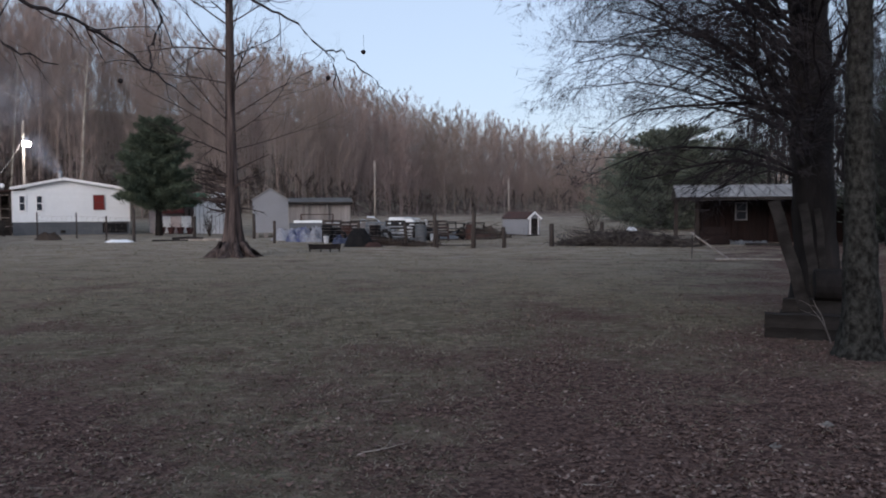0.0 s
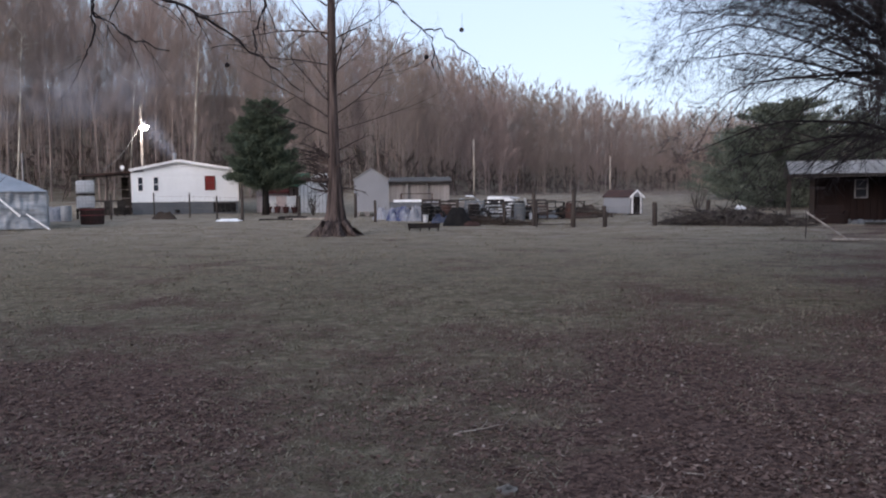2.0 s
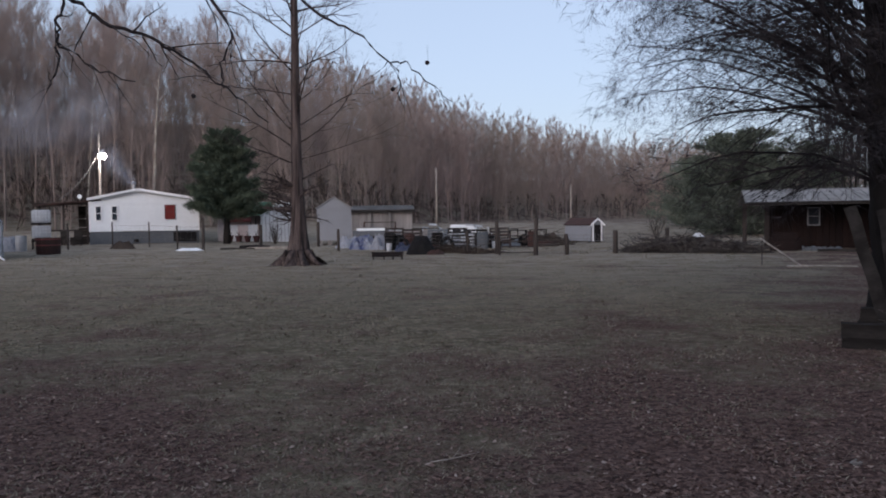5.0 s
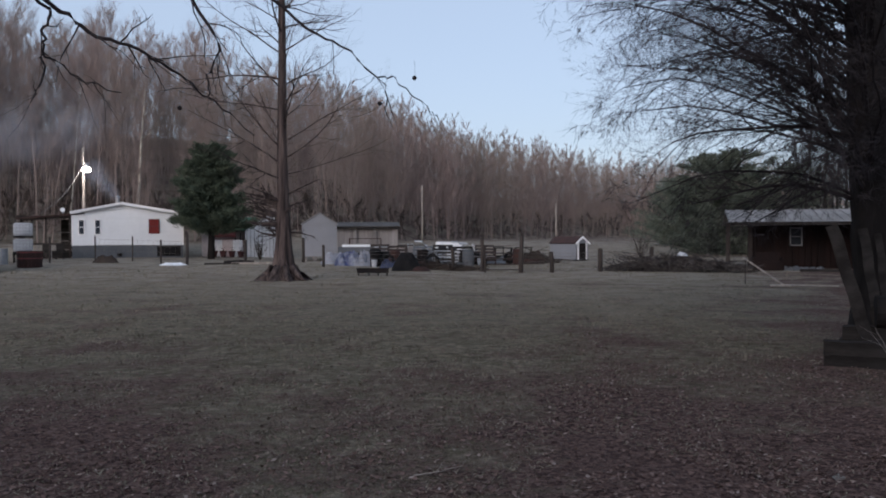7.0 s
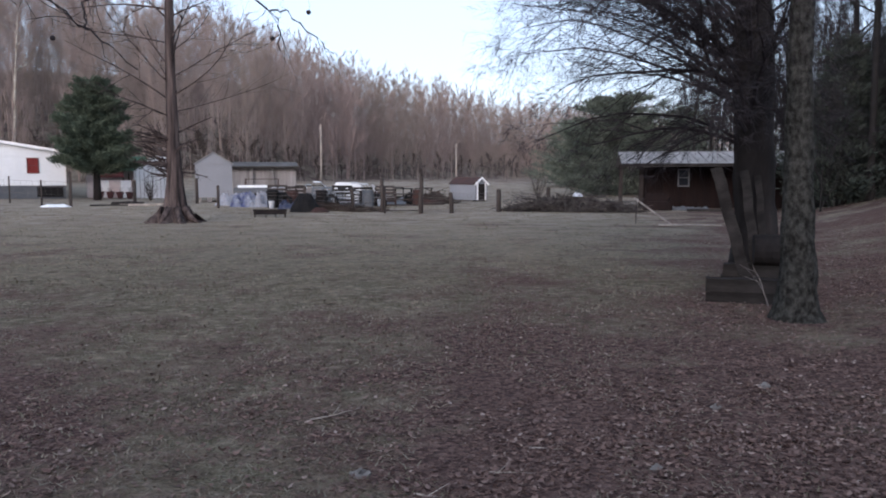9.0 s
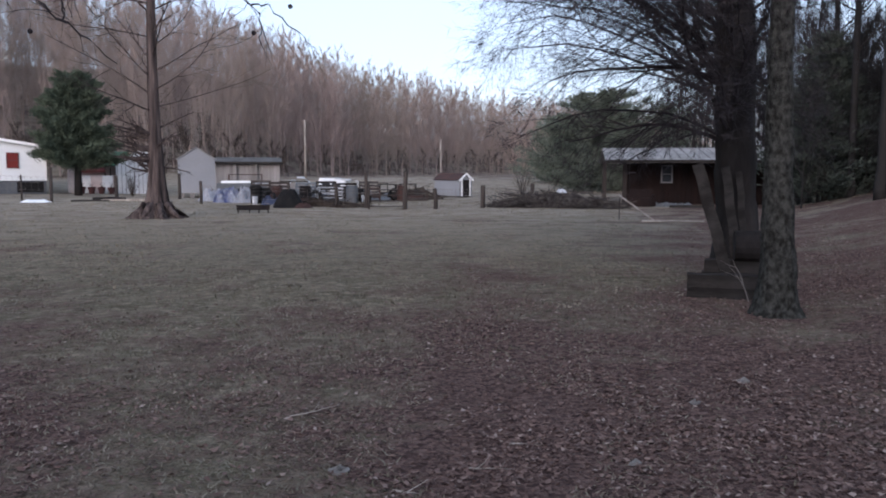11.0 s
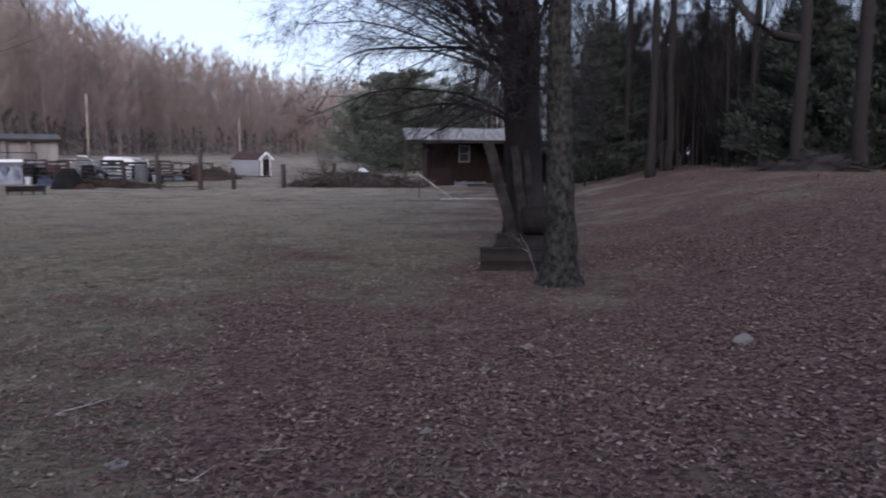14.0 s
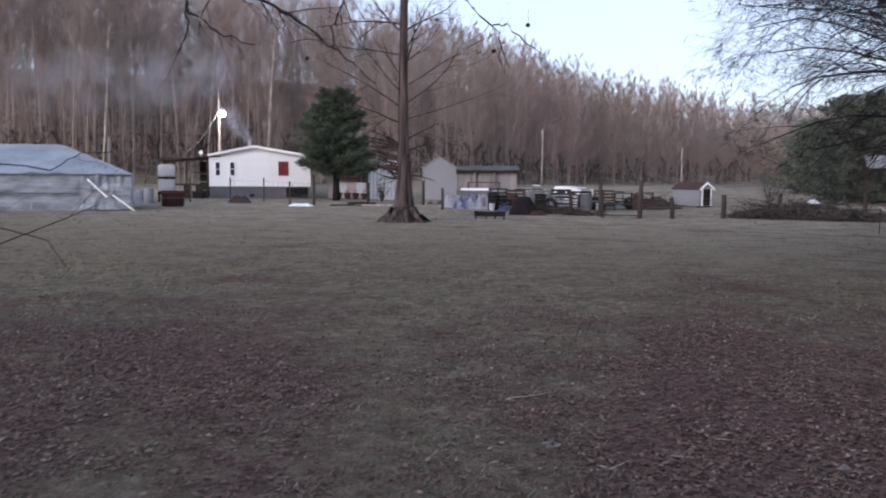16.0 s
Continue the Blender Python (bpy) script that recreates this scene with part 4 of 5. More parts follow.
# ---- poles and lamp ----
def lamp_pole():
    t = thing("yard_light", at(-27.75, 66), 25, "wooden pole with a glowing yard lamp", "yard lamp")
    part("pole", Mesh().tube([(0, 0, -0.2), (0, 0, 8.0)], [0.115, 0.08], 12), M_POLE, t)
    arm = part("arm", Mesh().tube([(0, -0.1, 6.1), (0.15, -0.5, 6.45), (0.25, -0.75, 6.45)], [0.025, 0.025, 0.025], 8), M_GALV, t)
    part("lamp_head", Mesh().tube([(0.25, -0.75, 6.42), (0.25, -0.75, 6.62), (0.25, -0.75, 6.75)], [0.2, 0.17, 0.07], 14), M_GALV, arm)
    part("globe", Mesh().tube([(0.25, -0.75, 6.08), (0.25, -0.75, 6.2), (0.25, -0.75, 6.41)], [0.16, 0.3, 0.26], 14), M_LAMP, arm, "glowing glass globe")
    light = new("yard_lamp_light", bpy.data.lights.new("yard_lamp_light", "POINT"))
    light.data.energy, light.data.color, light.data.shadow_soft_size = 150, (1.0, 0.96, 0.84), 0.2
    light.location = t.matrix_world @ Vector((0.3, -1.15, 6.1))


lamp_pole()


a, b = at(-27.75, 66, 6.6), at(-30.3, 57.5, 2.95)
cable = Mesh().tube([a.lerp(b, k / 12) + Vector((0, 0, -0.5 * math.sin(math.pi * k / 12))) for k in range(13)], [0.022] * 13, 5).object("service_cable", M_WIRE)
tagged(cable, "grey service cable sagging from the lamp pole to the porch", "cable")


def pole(az, d, tall, r, label):
    t = tagged(Mesh().tube([(0, 0, -0.2), (0.02, 0, tall * 0.5), (0, 0, tall)], [r, r * 0.9, r * 0.75], 10).object("utility_pole", M_POLE, True), label, "pole")
    t.location = at(az, d)
    return t


pole(-4.88, 88, 6.3, 0.105, "bleached bare utility pole at the edge of the yard")
pole(4.74, 108, 5.0, 0.10, "bleached wooden pole standing in the field")


# ---- fence ----
def fence_post(az, d, tall, r, lean=0.0):
    t = tagged(Mesh().tube([(0, 0, -0.25), (0.01, 0, tall * 0.5), (lean, 0, tall - 0.03), (lean, 0, tall)], [r * 0.88, r * 0.84, r * 0.8, r * 0.6], 9).object("fence_post", M_POST, False), "weathered round wooden fence post", "fence post", "posts of the yard fence")
    t.location = at(az, d)
    return t


POSTS = ((-12.0, 41.6, 1.15, 0.09), (-6.1, 38.4, 1.15, 0.09), (-2.7, 36.2, 1.05, 0.1), (-0.6, 35.5, 1.55, 0.1), (2.2, 34.3, 1.6, 0.11), (4.4, 34.2, 0.9, 0.11), (7.8, 35.2, 1.0, 0.13), (11.3, 38.8, 1.05, 0.12))
for k, (az, d, tall, r) in enumerate(POSTS):
    fence_post(az, d, tall, r, 0.04 * math.sin(k * 2.1))
for az, d, tall, r in ((-27.1, 52, 1.5, 0.05), (-24.8, 51, 1.5, 0.05), (-23.0, 47.5, 1.4, 0.06), (-21.3, 46.5, 1.85, 0.10), (-17.4, 50, 1.35, 0.11), (-13.4, 49, 1.5, 0.11), (-29.8, 50, 1.5, 0.06)):
    fence_post(az, d, tall, r)


def wire_run(a, b, rows, uprights):
    p, q = at(a[0], a[1]), at(b[0], b[1])
    m = Mesh()
    for z in rows:
        mid = p.lerp(q, 0.5) + Vector((0, 0, z - 0.03))
        m.tube([p + Vector((0, 0, z)), mid, q + Vector((0, 0, z))], [0.006] * 3, 3, cap=False)
    for k in range(1, uprights):
        c = p.lerp(q, k / uprights)
        m.tube([c + Vector((0, 0, rows[0])), c + Vector((0, 0, rows[-1] - 0.02))], [0.005] * 2, 3, cap=False)
    return tagged(m.object("wire_fence", M_WIRE), "sagging woven wire strung between the fence posts", "wire fence")


for k in range(len(POSTS) - 1):
    if k != 3:
        wire_run(POSTS[k], POSTS[k + 1], (0.1, 0.3, 0.5, 0.7, 0.85), 12)
wire_run((-27.1, 52), (-24.8, 51), (0.2, 0.6, 1.0, 1.3), 8)
wire_run((-24.8, 51), (-21.3, 46.5), (0.2, 0.6, 1.0, 1.3), 10)

g = thing("farm_gate", at(0.85, 34.6), -2, "low rusty tube farm gate standing open in the fence", "gate")
for z in (0.12, 0.36, 0.6, 0.84):
    part("bar", Mesh().tube([(-0.75, 0, z), (0.75, 0, z)], [0.025, 0.025], 8), M_POST, g)
for x in (-0.75, 0.75):
    part("stile", Mesh().tube([(x, 0, -0.02), (x, 0, 1.15 if x < 0 else 0.9)], [0.04, 0.04], 8), M_POST, g)


# ---- plain unseen wall, added to close the place behind the viewer and shade the foreground ----
tagged(box(0, -7.0, -0.3, 30, 0.3, 5.3).object("wall_south", M_WEATHERED), "plain unseen board wall, added to shade the foreground", "wall", kind="structure")


# ---- yard things ----
def single(name, mesh, mat, az, d, turn, label, category, group="", smooth=False, dz=0.0):
    """A thing of one mesh, standing on the ground."""
    ob = mesh.object(name, mat, smooth)
    ob.matrix_world = Matrix.Translation(at(az, d, dz)) @ pose(0, 0, 0, 0, 0, turn)
    return tagged(ob, label, category, group)


def drape(seed, sx, sy, sz, n=26, rough=0.18):
    """A covered heap: a lumpy dome that meets the ground."""
    m, pts, faces = Mesh(), [], []
    for j in range(n + 1):
        for i in range(n + 1):
            u, v = 2 * i / n - 1, 2 * j / n - 1
            h = max(0.0, 1 - (abs(u) ** 2.6 + abs(v) ** 2.6) ** 1.2)
            h *= 0.8 + rough * 2 * noise.noise((u * 2 + seed, v * 2, seed)) + rough * noise.noise((u * 6 + seed, v * 6, seed))
            pts.append((u * sx / 2, v * sy / 2, h * sz - 0.03))
    for j in range(n):
        for i in range(n):
            q = j * (n + 1) + i
            faces.append((q, q + 1, q + n + 2, q + n + 1))
    return m.add(pts, faces)


def fire_tray():
    t = thing("fire_tray", at(-8.5, 32.0), 9, "low black steel fire tray on short legs on the grass", "fire pit")
    part("tray", Mesh().prism([(-0.6, 0.11), (0.6, 0.11), (0.66, 0.31), (0.61, 0.31), (0.56, 0.15), (-0.56, 0.15), (-0.61, 0.31), (-0.66, 0.31)], 0.5), M_BLACK, t)
    part("front_rim", box(0, 0.0, 0.12, 1.27, 0.03, 0.18), M_BLACK, t)
    part("back_rim", box(0, 0.5, 0.12, 1.27, 0.03, 0.18), M_BLACK, t)
    for x in (-0.58, 0.58, -0.15, 0.22):
        for y in (0.03, 0.47):
            part("leg", Mesh().tube([(x, y, -0.03), (x, y, 0.14)], [0.025, 0.025], 6), M_BLACK, t)


fire_tray()


def tub():
    t = thing("rusty_tub", at(-30.95, 46.3), 30, "round rusty brown tub with iron bands", "tub")
    part("body", Mesh().tube([(0, 0, -0.03), (0, 0, 0.3), (0, 0, 0.85), (0, 0, 0.86), (0, 0, 0.5)], [0.55, 0.58, 0.61, 0.56, 0.54], 28), M_RUST, t)
    for z, r in ((0.1, 0.58), (0.45, 0.61), (0.76, 0.625)):
        part("band", Mesh().tube([(0, 0, z), (0, 0, z + 0.06)], [r, r + 0.003], 28), M_RED, t, "reddish iron band")
    for k in range(20):
        w = 2 * math.pi * k / 20
        part("stave", Mesh().box((0.03, 0.155, 0.82), pose(0.585 * math.cos(w), 0.585 * math.sin(w), 0.42, 0, 2, math.degrees(w))), M_RUST, t)


tub()


def tank(az, d, dz):
    t = thing("water_tank", at(az, d, dz), 30, "white plastic bulk water tank in a metal cage", "water tank", "stacked water tanks")
    part("bottle", box(0, 0, 0.12, 0.98, 0.94, 0.74), M_TANK, t, bevel=0.06)
    part("pallet", box(0, 0, 0, 1.06, 1.02, 0.1), M_TYRE, t)
    for z in (0.2, 0.38, 0.56, 0.74):
        part("cage_bar", Mesh().box((1.04, 0.02, 0.025), pose(0, -0.5, z)), M_GALV, t)
    for k in range(7):
        part("cage_upright", Mesh().box((0.02, 0.02, 0.78), pose(-0.5 + k / 6, -0.505, 0.48)), M_GALV, t)
    part("lid", Mesh().tube([(0, 0, 0.86), (0, 0, 0.9)], [0.12, 0.12], 12), M_BLACK, t)


tank(-31.3, 52.5, 0.5)
tank(-31.3, 52.5, 1.42)
t = thing("tank_stand", at(-31.3, 52.5), 30, "low dark timber stand under the water tanks", "stand")
part("deck", box(0, 0, 0.42, 1.1, 1.05, 0.08), M_TIE, t)
for x in (-0.48, 0.48):
    for y in (-0.45, 0.45):
        part("leg", box(x, y, -0.05, 0.1, 0.1, 0.47), M_TIE, t)
# rubbish beside the tanks
single("scrap_heap", drape(3, 1.6, 1.2, 0.9, 22, 0.3), M_GREYTARP, -33.2, 51, 10, "heap of grey plastic and scrap beside the tanks", "scrap heap")
single("metal_drum", Mesh().tube([(0, 0, 0), (0, 0, 0.3), (0, 0, 0.31), (0, 0, 0.6), (0, 0, 0.61), (0, 0, 0.88)], [0.29, 0.29, 0.305, 0.305, 0.29, 0.29], 18), M_GALV, -32.5, 50, 0, "galvanised metal drum beside the tanks", "drum")
single("plastic_sheet", drape(9, 1.7, 1.2, 0.16, 20, 0.4), M_WHITE, -22.2, 46.6, 0, "crumpled white plastic sheet lying on the grass", "plastic sheet")
single("brush_clump", drape(5, 1.5, 1.0, 0.42, 20, 0.4), M_BRUSH, -26.5, 49.5, 0, "low dark heap of dead grass by the fence", "brush heap")
single("plank", box(0, 0, 0, 3.2, 0.2, 0.1), M_POLE, -16.4, 46.5, 17, "pale plank lying on the bare ground", "plank")
single("plank", box(0, 0, 0, 1.9, 0.18, 0.08), M_TIE, -19.0, 46.5, 14, "dark plank lying on the bare ground", "plank")
single("log", Mesh().tube([(-0.8, 0, 0.1), (0.1, 0.05, 0.13), (0.9, 0, 0.1)], [0.1, 0.11, 0.09], 9), M_DARKBARK, -17.9, 46.8, 20, "short dark log on the bare ground", "log")

# heaps and scrap behind the fence
single("tarpaulin", drape(11, 1.7, 1.5, 0.84, 30, 0.34), M_PATCHTARP, -10.15, 43.4, 12, "crumpled blue and white tarpaulin over a heap behind the fence", "tarpaulin")
single("tarpaulin", drape(12, 1.4, 1.3, 0.74, 30, 0.36), M_GREYTARP, -9.0, 43.0, 5, "crumpled grey-white tarpaulin draped over a heap", "tarpaulin")
single("tarpaulin", drape(14, 1.5, 1.1, 0.62, 26, 0.3), M_GREYTARP, -11.3, 45.2, 5, "pale tarpaulin bundle beside the garden shed", "tarpaulin")
single("tarpaulin", drape(16, 1.0, 0.9, 0.42, 26, 0.4), M_BLUE, -7.3, 40.2, 30, "small blue tarpaulin crumpled on the ground", "tarpaulin")
single("covered_grill", drape(13, 1.4, 1.25, 1.0, 24, 0.1), M_TYRE, -6.05, 36.6, 0, "black covered mound behind the fire tray", "grill cover")
single("red_bundle", drape(15, 0.9, 0.5, 0.26, 16, 0.3), M_RUST, -5.0, 36.0, 20, "small rust-brown bundle on the grass", "bundle")
single("rubbish_bin", Mesh().tube([(0, 0, 0), (0, 0, 0.82), (0, 0, 0.84), (0, 0, 0.95)], [0.24, 0.31, 0.34, 0.2], 16), M_TYRE, -8.3, 41.6, 0, "black plastic rubbish bin", "bin")
single("rubbish_bin", Mesh().tube([(0, 0, 0), (0, 0, 0.7), (0, 0, 0.72), (0, 0, 0.8)], [0.22, 0.28, 0.3, 0.2], 16), M_TYRE, -7.7, 42.0, 0, "black plastic rubbish bin", "bin")


def flat_trailer(az, d, turn, w, label, deck, load=None):
    t = thing("trailer", at(az, d), turn, label, "trailer")
    part("deck", box(0, 0, 0.55, w, 1.5, 0.1), M_WEATHERED, t)
    part("side_rail", box(0, -0.75, 0.62, w, 0.05, 0.32), deck, t)
    part("side_rail", box(0, 0.75, 0.62, w, 0.05, 0.32), deck, t)
    part("tongue", Mesh().tube([(w / 2, 0, 0.5), (w / 2 + 0.9, 0, 0.4)], [0.04, 0.04], 6), M_RUST, t)
    for s in (-0.8, 0.8):
        wheel = part("wheel", Mesh().tube([(0.1, s - 0.1, 0.3), (0.1, s + 0.1, 0.3)], [0.32, 0.32], 18), M_TYRE, t)
        part("rim", Mesh().tube([(0.1, s - 0.11, 0.3), (0.1, s + 0.11, 0.3)], [0.17, 0.17], 12), M_GALV, wheel)
    if load:
        part("load", load, M_WHITE, t, "white panels stacked on the deck")


flat_trailer(-9.6, 47.5, 8, 2.2, "small trailer loaded with white panels", M_SKIRT, box(0, 0, 0.8, 1.7, 1.2, 0.27))
flat_trailer(-6.1, 45.5, 5, 2.0, "weathered grey flat trailer parked behind the fence", M_WEATHERED)


def camper_shell(az, d, turn, w, label):
    """A white cap from a pickup bed, with sloping sides."""
    t = thing("camper_shell", at(az, d), turn, label, "camper shell")
    part("shell", Mesh().prism([(-w / 2, 0.6), (w / 2, 0.6), (w / 2 - 0.16, 1.17), (w / 2 - 0.24, 1.21), (-w / 2 + 0.12, 1.25), (-w / 2 + 0.05, 1.2)], 1.5), M_WHITE, t, bevel=0.03)
    for x, ww in ((-0.42, 0.5), (0.2, 0.5)):
        part("side_window", Mesh().box((ww, 0.02, 0.22), pose(x, -0.008, 0.84)), M_GLASS, t, "dark side window")
    for x in (-w / 3, w / 3):
        part("trestle", box(x, 0.7, -0.03, 0.1, 1.3, 0.6), M_POST, t)


camper_shell(-2.95, 48.5, 3, 1.75, "white camper shell resting on timber trestles")


def crate(az, d, turn, sx, sy, sz, mat, label, name="appliance", category="appliance"):
    t = thing(name, at(az, d), turn, label, category)
    part("body", box(0, 0, -0.02, sx, sy, sz), mat, t, bevel=0.025)
    part("front_panel", Mesh().box((sx * 0.86, 0.02, sz * 0.8), pose(0, -sy / 2 - 0.008, sz * 0.5)), mat, t)
    part("handle", Mesh().box((0.03, 0.04, sz * 0.3), pose(sx * 0.34, -sy / 2 - 0.03, sz * 0.6)), M_GALV, t)


crate(-2.6, 45.5, 4, 0.85, 0.6, 0.72, M_WHITE, "old white chest appliance dumped behind the fence")
crate(-3.8, 45.8, -8, 0.6, 0.55, 0.75, M_GALV, "dented grey metal cabinet among the scrap", "metal_cabinet", "cabinet")
crate(-4.5, 45.0, 9, 0.45, 0.5, 0.8, M_BLACK, "black metal cabinet among the scrap", "metal_cabinet", "cabinet")
crate(-1.15, 46.5, 2, 1.05, 0.7, 0.62, M_SKIRT, "dark grey steel tank box behind the fence", "steel_box", "box")
crate(-7.0, 43.5, 6, 0.55, 0.5, 0.62, M_SKIRT, "dark grey steel box in the scrap", "steel_box", "box")
for k, (az, d, lo, hi) in enumerate(((-4.75, 43.5, 0.4, 1.3), (-2.1, 44.5, 0.35, 1.25), (-1.5, 44.8, 0.35, 1.2))):
    m = Mesh().tube([(-0.55, 0, hi), (-0.15, 0, hi - 0.02), (0.12, 0, hi - 0.25), (0.45, 0, lo), (0.55, 0, -0.03)], [0.045] * 5, 8)
    single("bent_pipe", m, M_TANK, az, d, 10 * k, "bent white plastic pipe leaning on the scrap", "pipe", "bent pipes", True)
single("pipe_bundle", Mesh().tube([(-0.9, 0, 0.95), (0.9, 0, 1.0)], [0.06, 0.06], 8).tube([(-0.8, 0.15, 1.0), (1.0, 0.1, 0.93)], [0.05, 0.05], 8).box((0.1, 0.4, 0.97), pose(-0.6, 0.05, 0.46)).box((0.1, 0.4, 0.97), pose(0.6, 0.05, 0.46)), M_TANK, -7.2, 45, 4, "pale pipes laid across two stands", "pipes")


def pallet(az, d, turn, lean, mat, label):
    """A slatted pallet, lying or propped up on its edge."""
    t = thing("pallet", at(az, d), turn, label, "pallet", "dumped pallets")
    m = pose(0, 0, 0.05, lean)
    for k in range(6):
        part("slat", Mesh().box((1.1, 0.12, 0.025), m @ pose(0, 0.06 + k * 0.19, 0.06)), mat, t)
    for x in (-0.5, 0, 0.5):
        part("runner", Mesh().box((0.06, 1.08, 0.09), m @ pose(x, 0.53, 0)), mat, t)


for k, (az, d, turn, lean) in enumerate(((-6.7, 42.5, 5, 70), (-5.0, 42.0, -12, 64), (-3.4, 43.0, 8, 75), (-0.4, 44.5, 2, 72), (0.3, 43.0, -6, 4), (-1.9, 42.0, 10, 60), (-8.0, 44.5, -5, 80), (-2.5, 40.8, 20, 3))):
    pallet(az, d, turn, lean, (M_POST, M_SKIRT, M_TIE)[k % 3], "weathered slatted pallet propped among the scrap" if lean > 20 else "weathered slatted pallet lying on the ground")


def rack(az, d, turn, w, h, mat, label):
    """A frame of steel tube."""
    t = thing("steel_rack", at(az, d), turn, label, "rack", "steel racks")
    for x in (-w / 2, w / 2):
        for y in (-0.3, 0.3):
            part("upright", Mesh().tube([(x, y, -0.03), (x, y, h)], [0.025, 0.025], 6), mat, t)
    for z in (0.25, h * 0.6, h - 0.02):
        for y in (-0.3, 0.3):
            part("rail", Mesh().tube([(-w / 2, y, z), (w / 2, y, z)], [0.022, 0.022], 6), mat, t)
    part("shelf", box(0, 0, h * 0.6, w, 0.62, 0.03), M_WEATHERED, t)


for az, d, turn, w, h, mat in ((-5.7, 44.0, 4, 1.5, 1.1, M_BLACK), (-3.1, 42.3, -6, 1.3, 0.8, M_GALV), (-0.7, 42.5, 3, 1.6, 0.75, M_RUST), (0.2, 46.5, 0, 1.2, 1.0, M_BLACK), (-9.0, 48.5, 6, 1.9, 1.45, M_RUST)):
    rack(az, d, turn, w, h, mat, "bare steel tube rack standing in the scrap yard")
for k, (az, d) in enumerate(((-4.9, 41.2), (-1.6, 41.2), (-6.9, 41.0), (2.0, 45.0))):
    single("metal_drum", Mesh().tube([(0, 0, -0.02), (0, 0, 0.3), (0, 0, 0.31), (0, 0, 0.6), (0, 0, 0.61), (0, 0, 0.88)], [0.29, 0.29, 0.305, 0.305, 0.29, 0.29], 16), (M_BLACK, M_SKIRT, M_RUST, M_RUST)[k], az, d, 0, "old steel drum standing among the scrap", "drum", "steel drums")


def tyre(az, d, turn, flat=True):
    m = Mesh()
    pts = [(math.cos(w) * 0.27, math.sin(w) * 0.27, 0.1) for w in (2 * math.pi * k / 16 for k in range(17))]
    m.tube(pts, [0.095] * 17, 8, cap=False)
    ob = m.object("tyre", M_TYRE, True)
    ob.matrix_world = Matrix.Translation(at(az, d)) @ (pose(0, 0, 0, 0, 0, turn) if flat else pose(0, 0, 0.34, 78, 0, turn))
    return tagged(ob, "worn black tyre lying among the scrap", "tyre", "dumped tyres")


for az, d, turn, flat in ((-5.5, 40.5, 0, True), (-4.2, 39.5, 10, False), (-3.3, 40.2, 40, True), (-1.2, 43, 20, False), (-7.4, 40.3, 0, False), (1.4, 46, 5, False)):
    tyre(az, d, turn, flat)


def bucket(az, d, turn, mat, label):
    t = thing("bucket", at(az, d), turn, label, "bucket", "buckets in the scrap yard")
    part("pail", Mesh().tube([(0, 0, -0.01), (0, 0, 0.36), (0, 0, 0.38), (0, 0, 0.37), (0, 0, 0.05)], [0.12, 0.155, 0.165, 0.14, 0.11], 14), mat, t)
    part("handle", Mesh().tube([(0.16 * math.cos(w), 0.03, 0.36 + 0.12 * math.sin(w)) for w in (math.pi * k / 8 for k in range(9))], [0.006] * 9, 4), M_WIRE, t)


def sheet_panel(az, d, turn, w, h, lean, mat, label):
    """A ribbed sheet or board leaning back against the scrap."""
    t = thing("sheet_panel", at(az, d), turn, label, "panel", "panels in the scrap yard")
    m = pose(0, 0, 0, -lean)
    part("sheet", Mesh().box((w, 0.02, h), m @ pose(0, 0, h / 2 - 0.02)), mat, t)
    for k in range(5):
        part("rib", Mesh().box((0.035, 0.02, h * 0.98), m @ pose(-w * 0.42 + k * w * 0.21, -0.018, h / 2 - 0.02)), mat, t)
    part("prop", Mesh().tube([(0, h * 0.62, -0.03), (0, h * 0.8 * math.sin(radians(lean)) + 0.02, h * 0.78 * math.cos(radians(lean)))], [0.025, 0.025], 6), M_POST, t)


def log_stack(az, d, turn, n, label):
    t = thing("timber_stack", at(az, d), turn, label, "timber stack")
    rg = random.Random(n)
    for k in range(n):
        z = 0.09 + 0.15 * (k // 4)
        part("timber", Mesh().box((rg.uniform(1.1, 1.7), 0.15, 0.14), pose(rg.uniform(-0.2, 0.2), -0.3 + 0.19 * (k % 4), z, 0, rg.uniform(-2, 2), rg.uniform(-5, 5))), (M_POST, M_RUST, M_TIE)[k % 3], t)


rg = random.Random(77)
for k in range(9):
    bucket(rg.uniform(-10.8, 1.8), rg.uniform(40.5, 45.5), rg.uniform(0, 180), (M_TANK, M_TYRE, M_BLUE, M_RUST)[k % 4], ("white plastic bucket in the scrap yard", "black plastic bucket in the scrap yard", "blue plastic bucket in the scrap yard", "rusty metal bucket in the scrap yard")[k % 4])
for k, az in enumerate((-10.9, -8.2, -7.5, -6.6, -5.6, -4.9, -4.1, -3.5, -2.4, -1.7, -0.6, 0.5)):
    sheet_panel(az, rg.uniform(42.5, 47), rg.uniform(-25, 25), rg.uniform(0.6, 1.3), rg.uniform(0.5, 0.95), rg.uniform(12, 40), (M_GREYTARP, M_SKIRT, M_GALV, M_WEATHERED, M_BLACK)[k % 5], ("stained pale panel leaning in the scrap", "dark grey sheet leaning in the scrap", "dented tin sheet leaning in the scrap", "weathered board panel leaning in the scrap", "black sheet leaning in the scrap")[k % 5])
log_stack(0.8, 46.5, 4, 12, "brown stack of old timbers behind the gate")
log_stack(2.9, 45.0, -8, 8, "low brown stack of old timbers behind the fence")
log_stack(-5.2, 40.0, 12, 6, "low dark stack of timbers beside the mound")


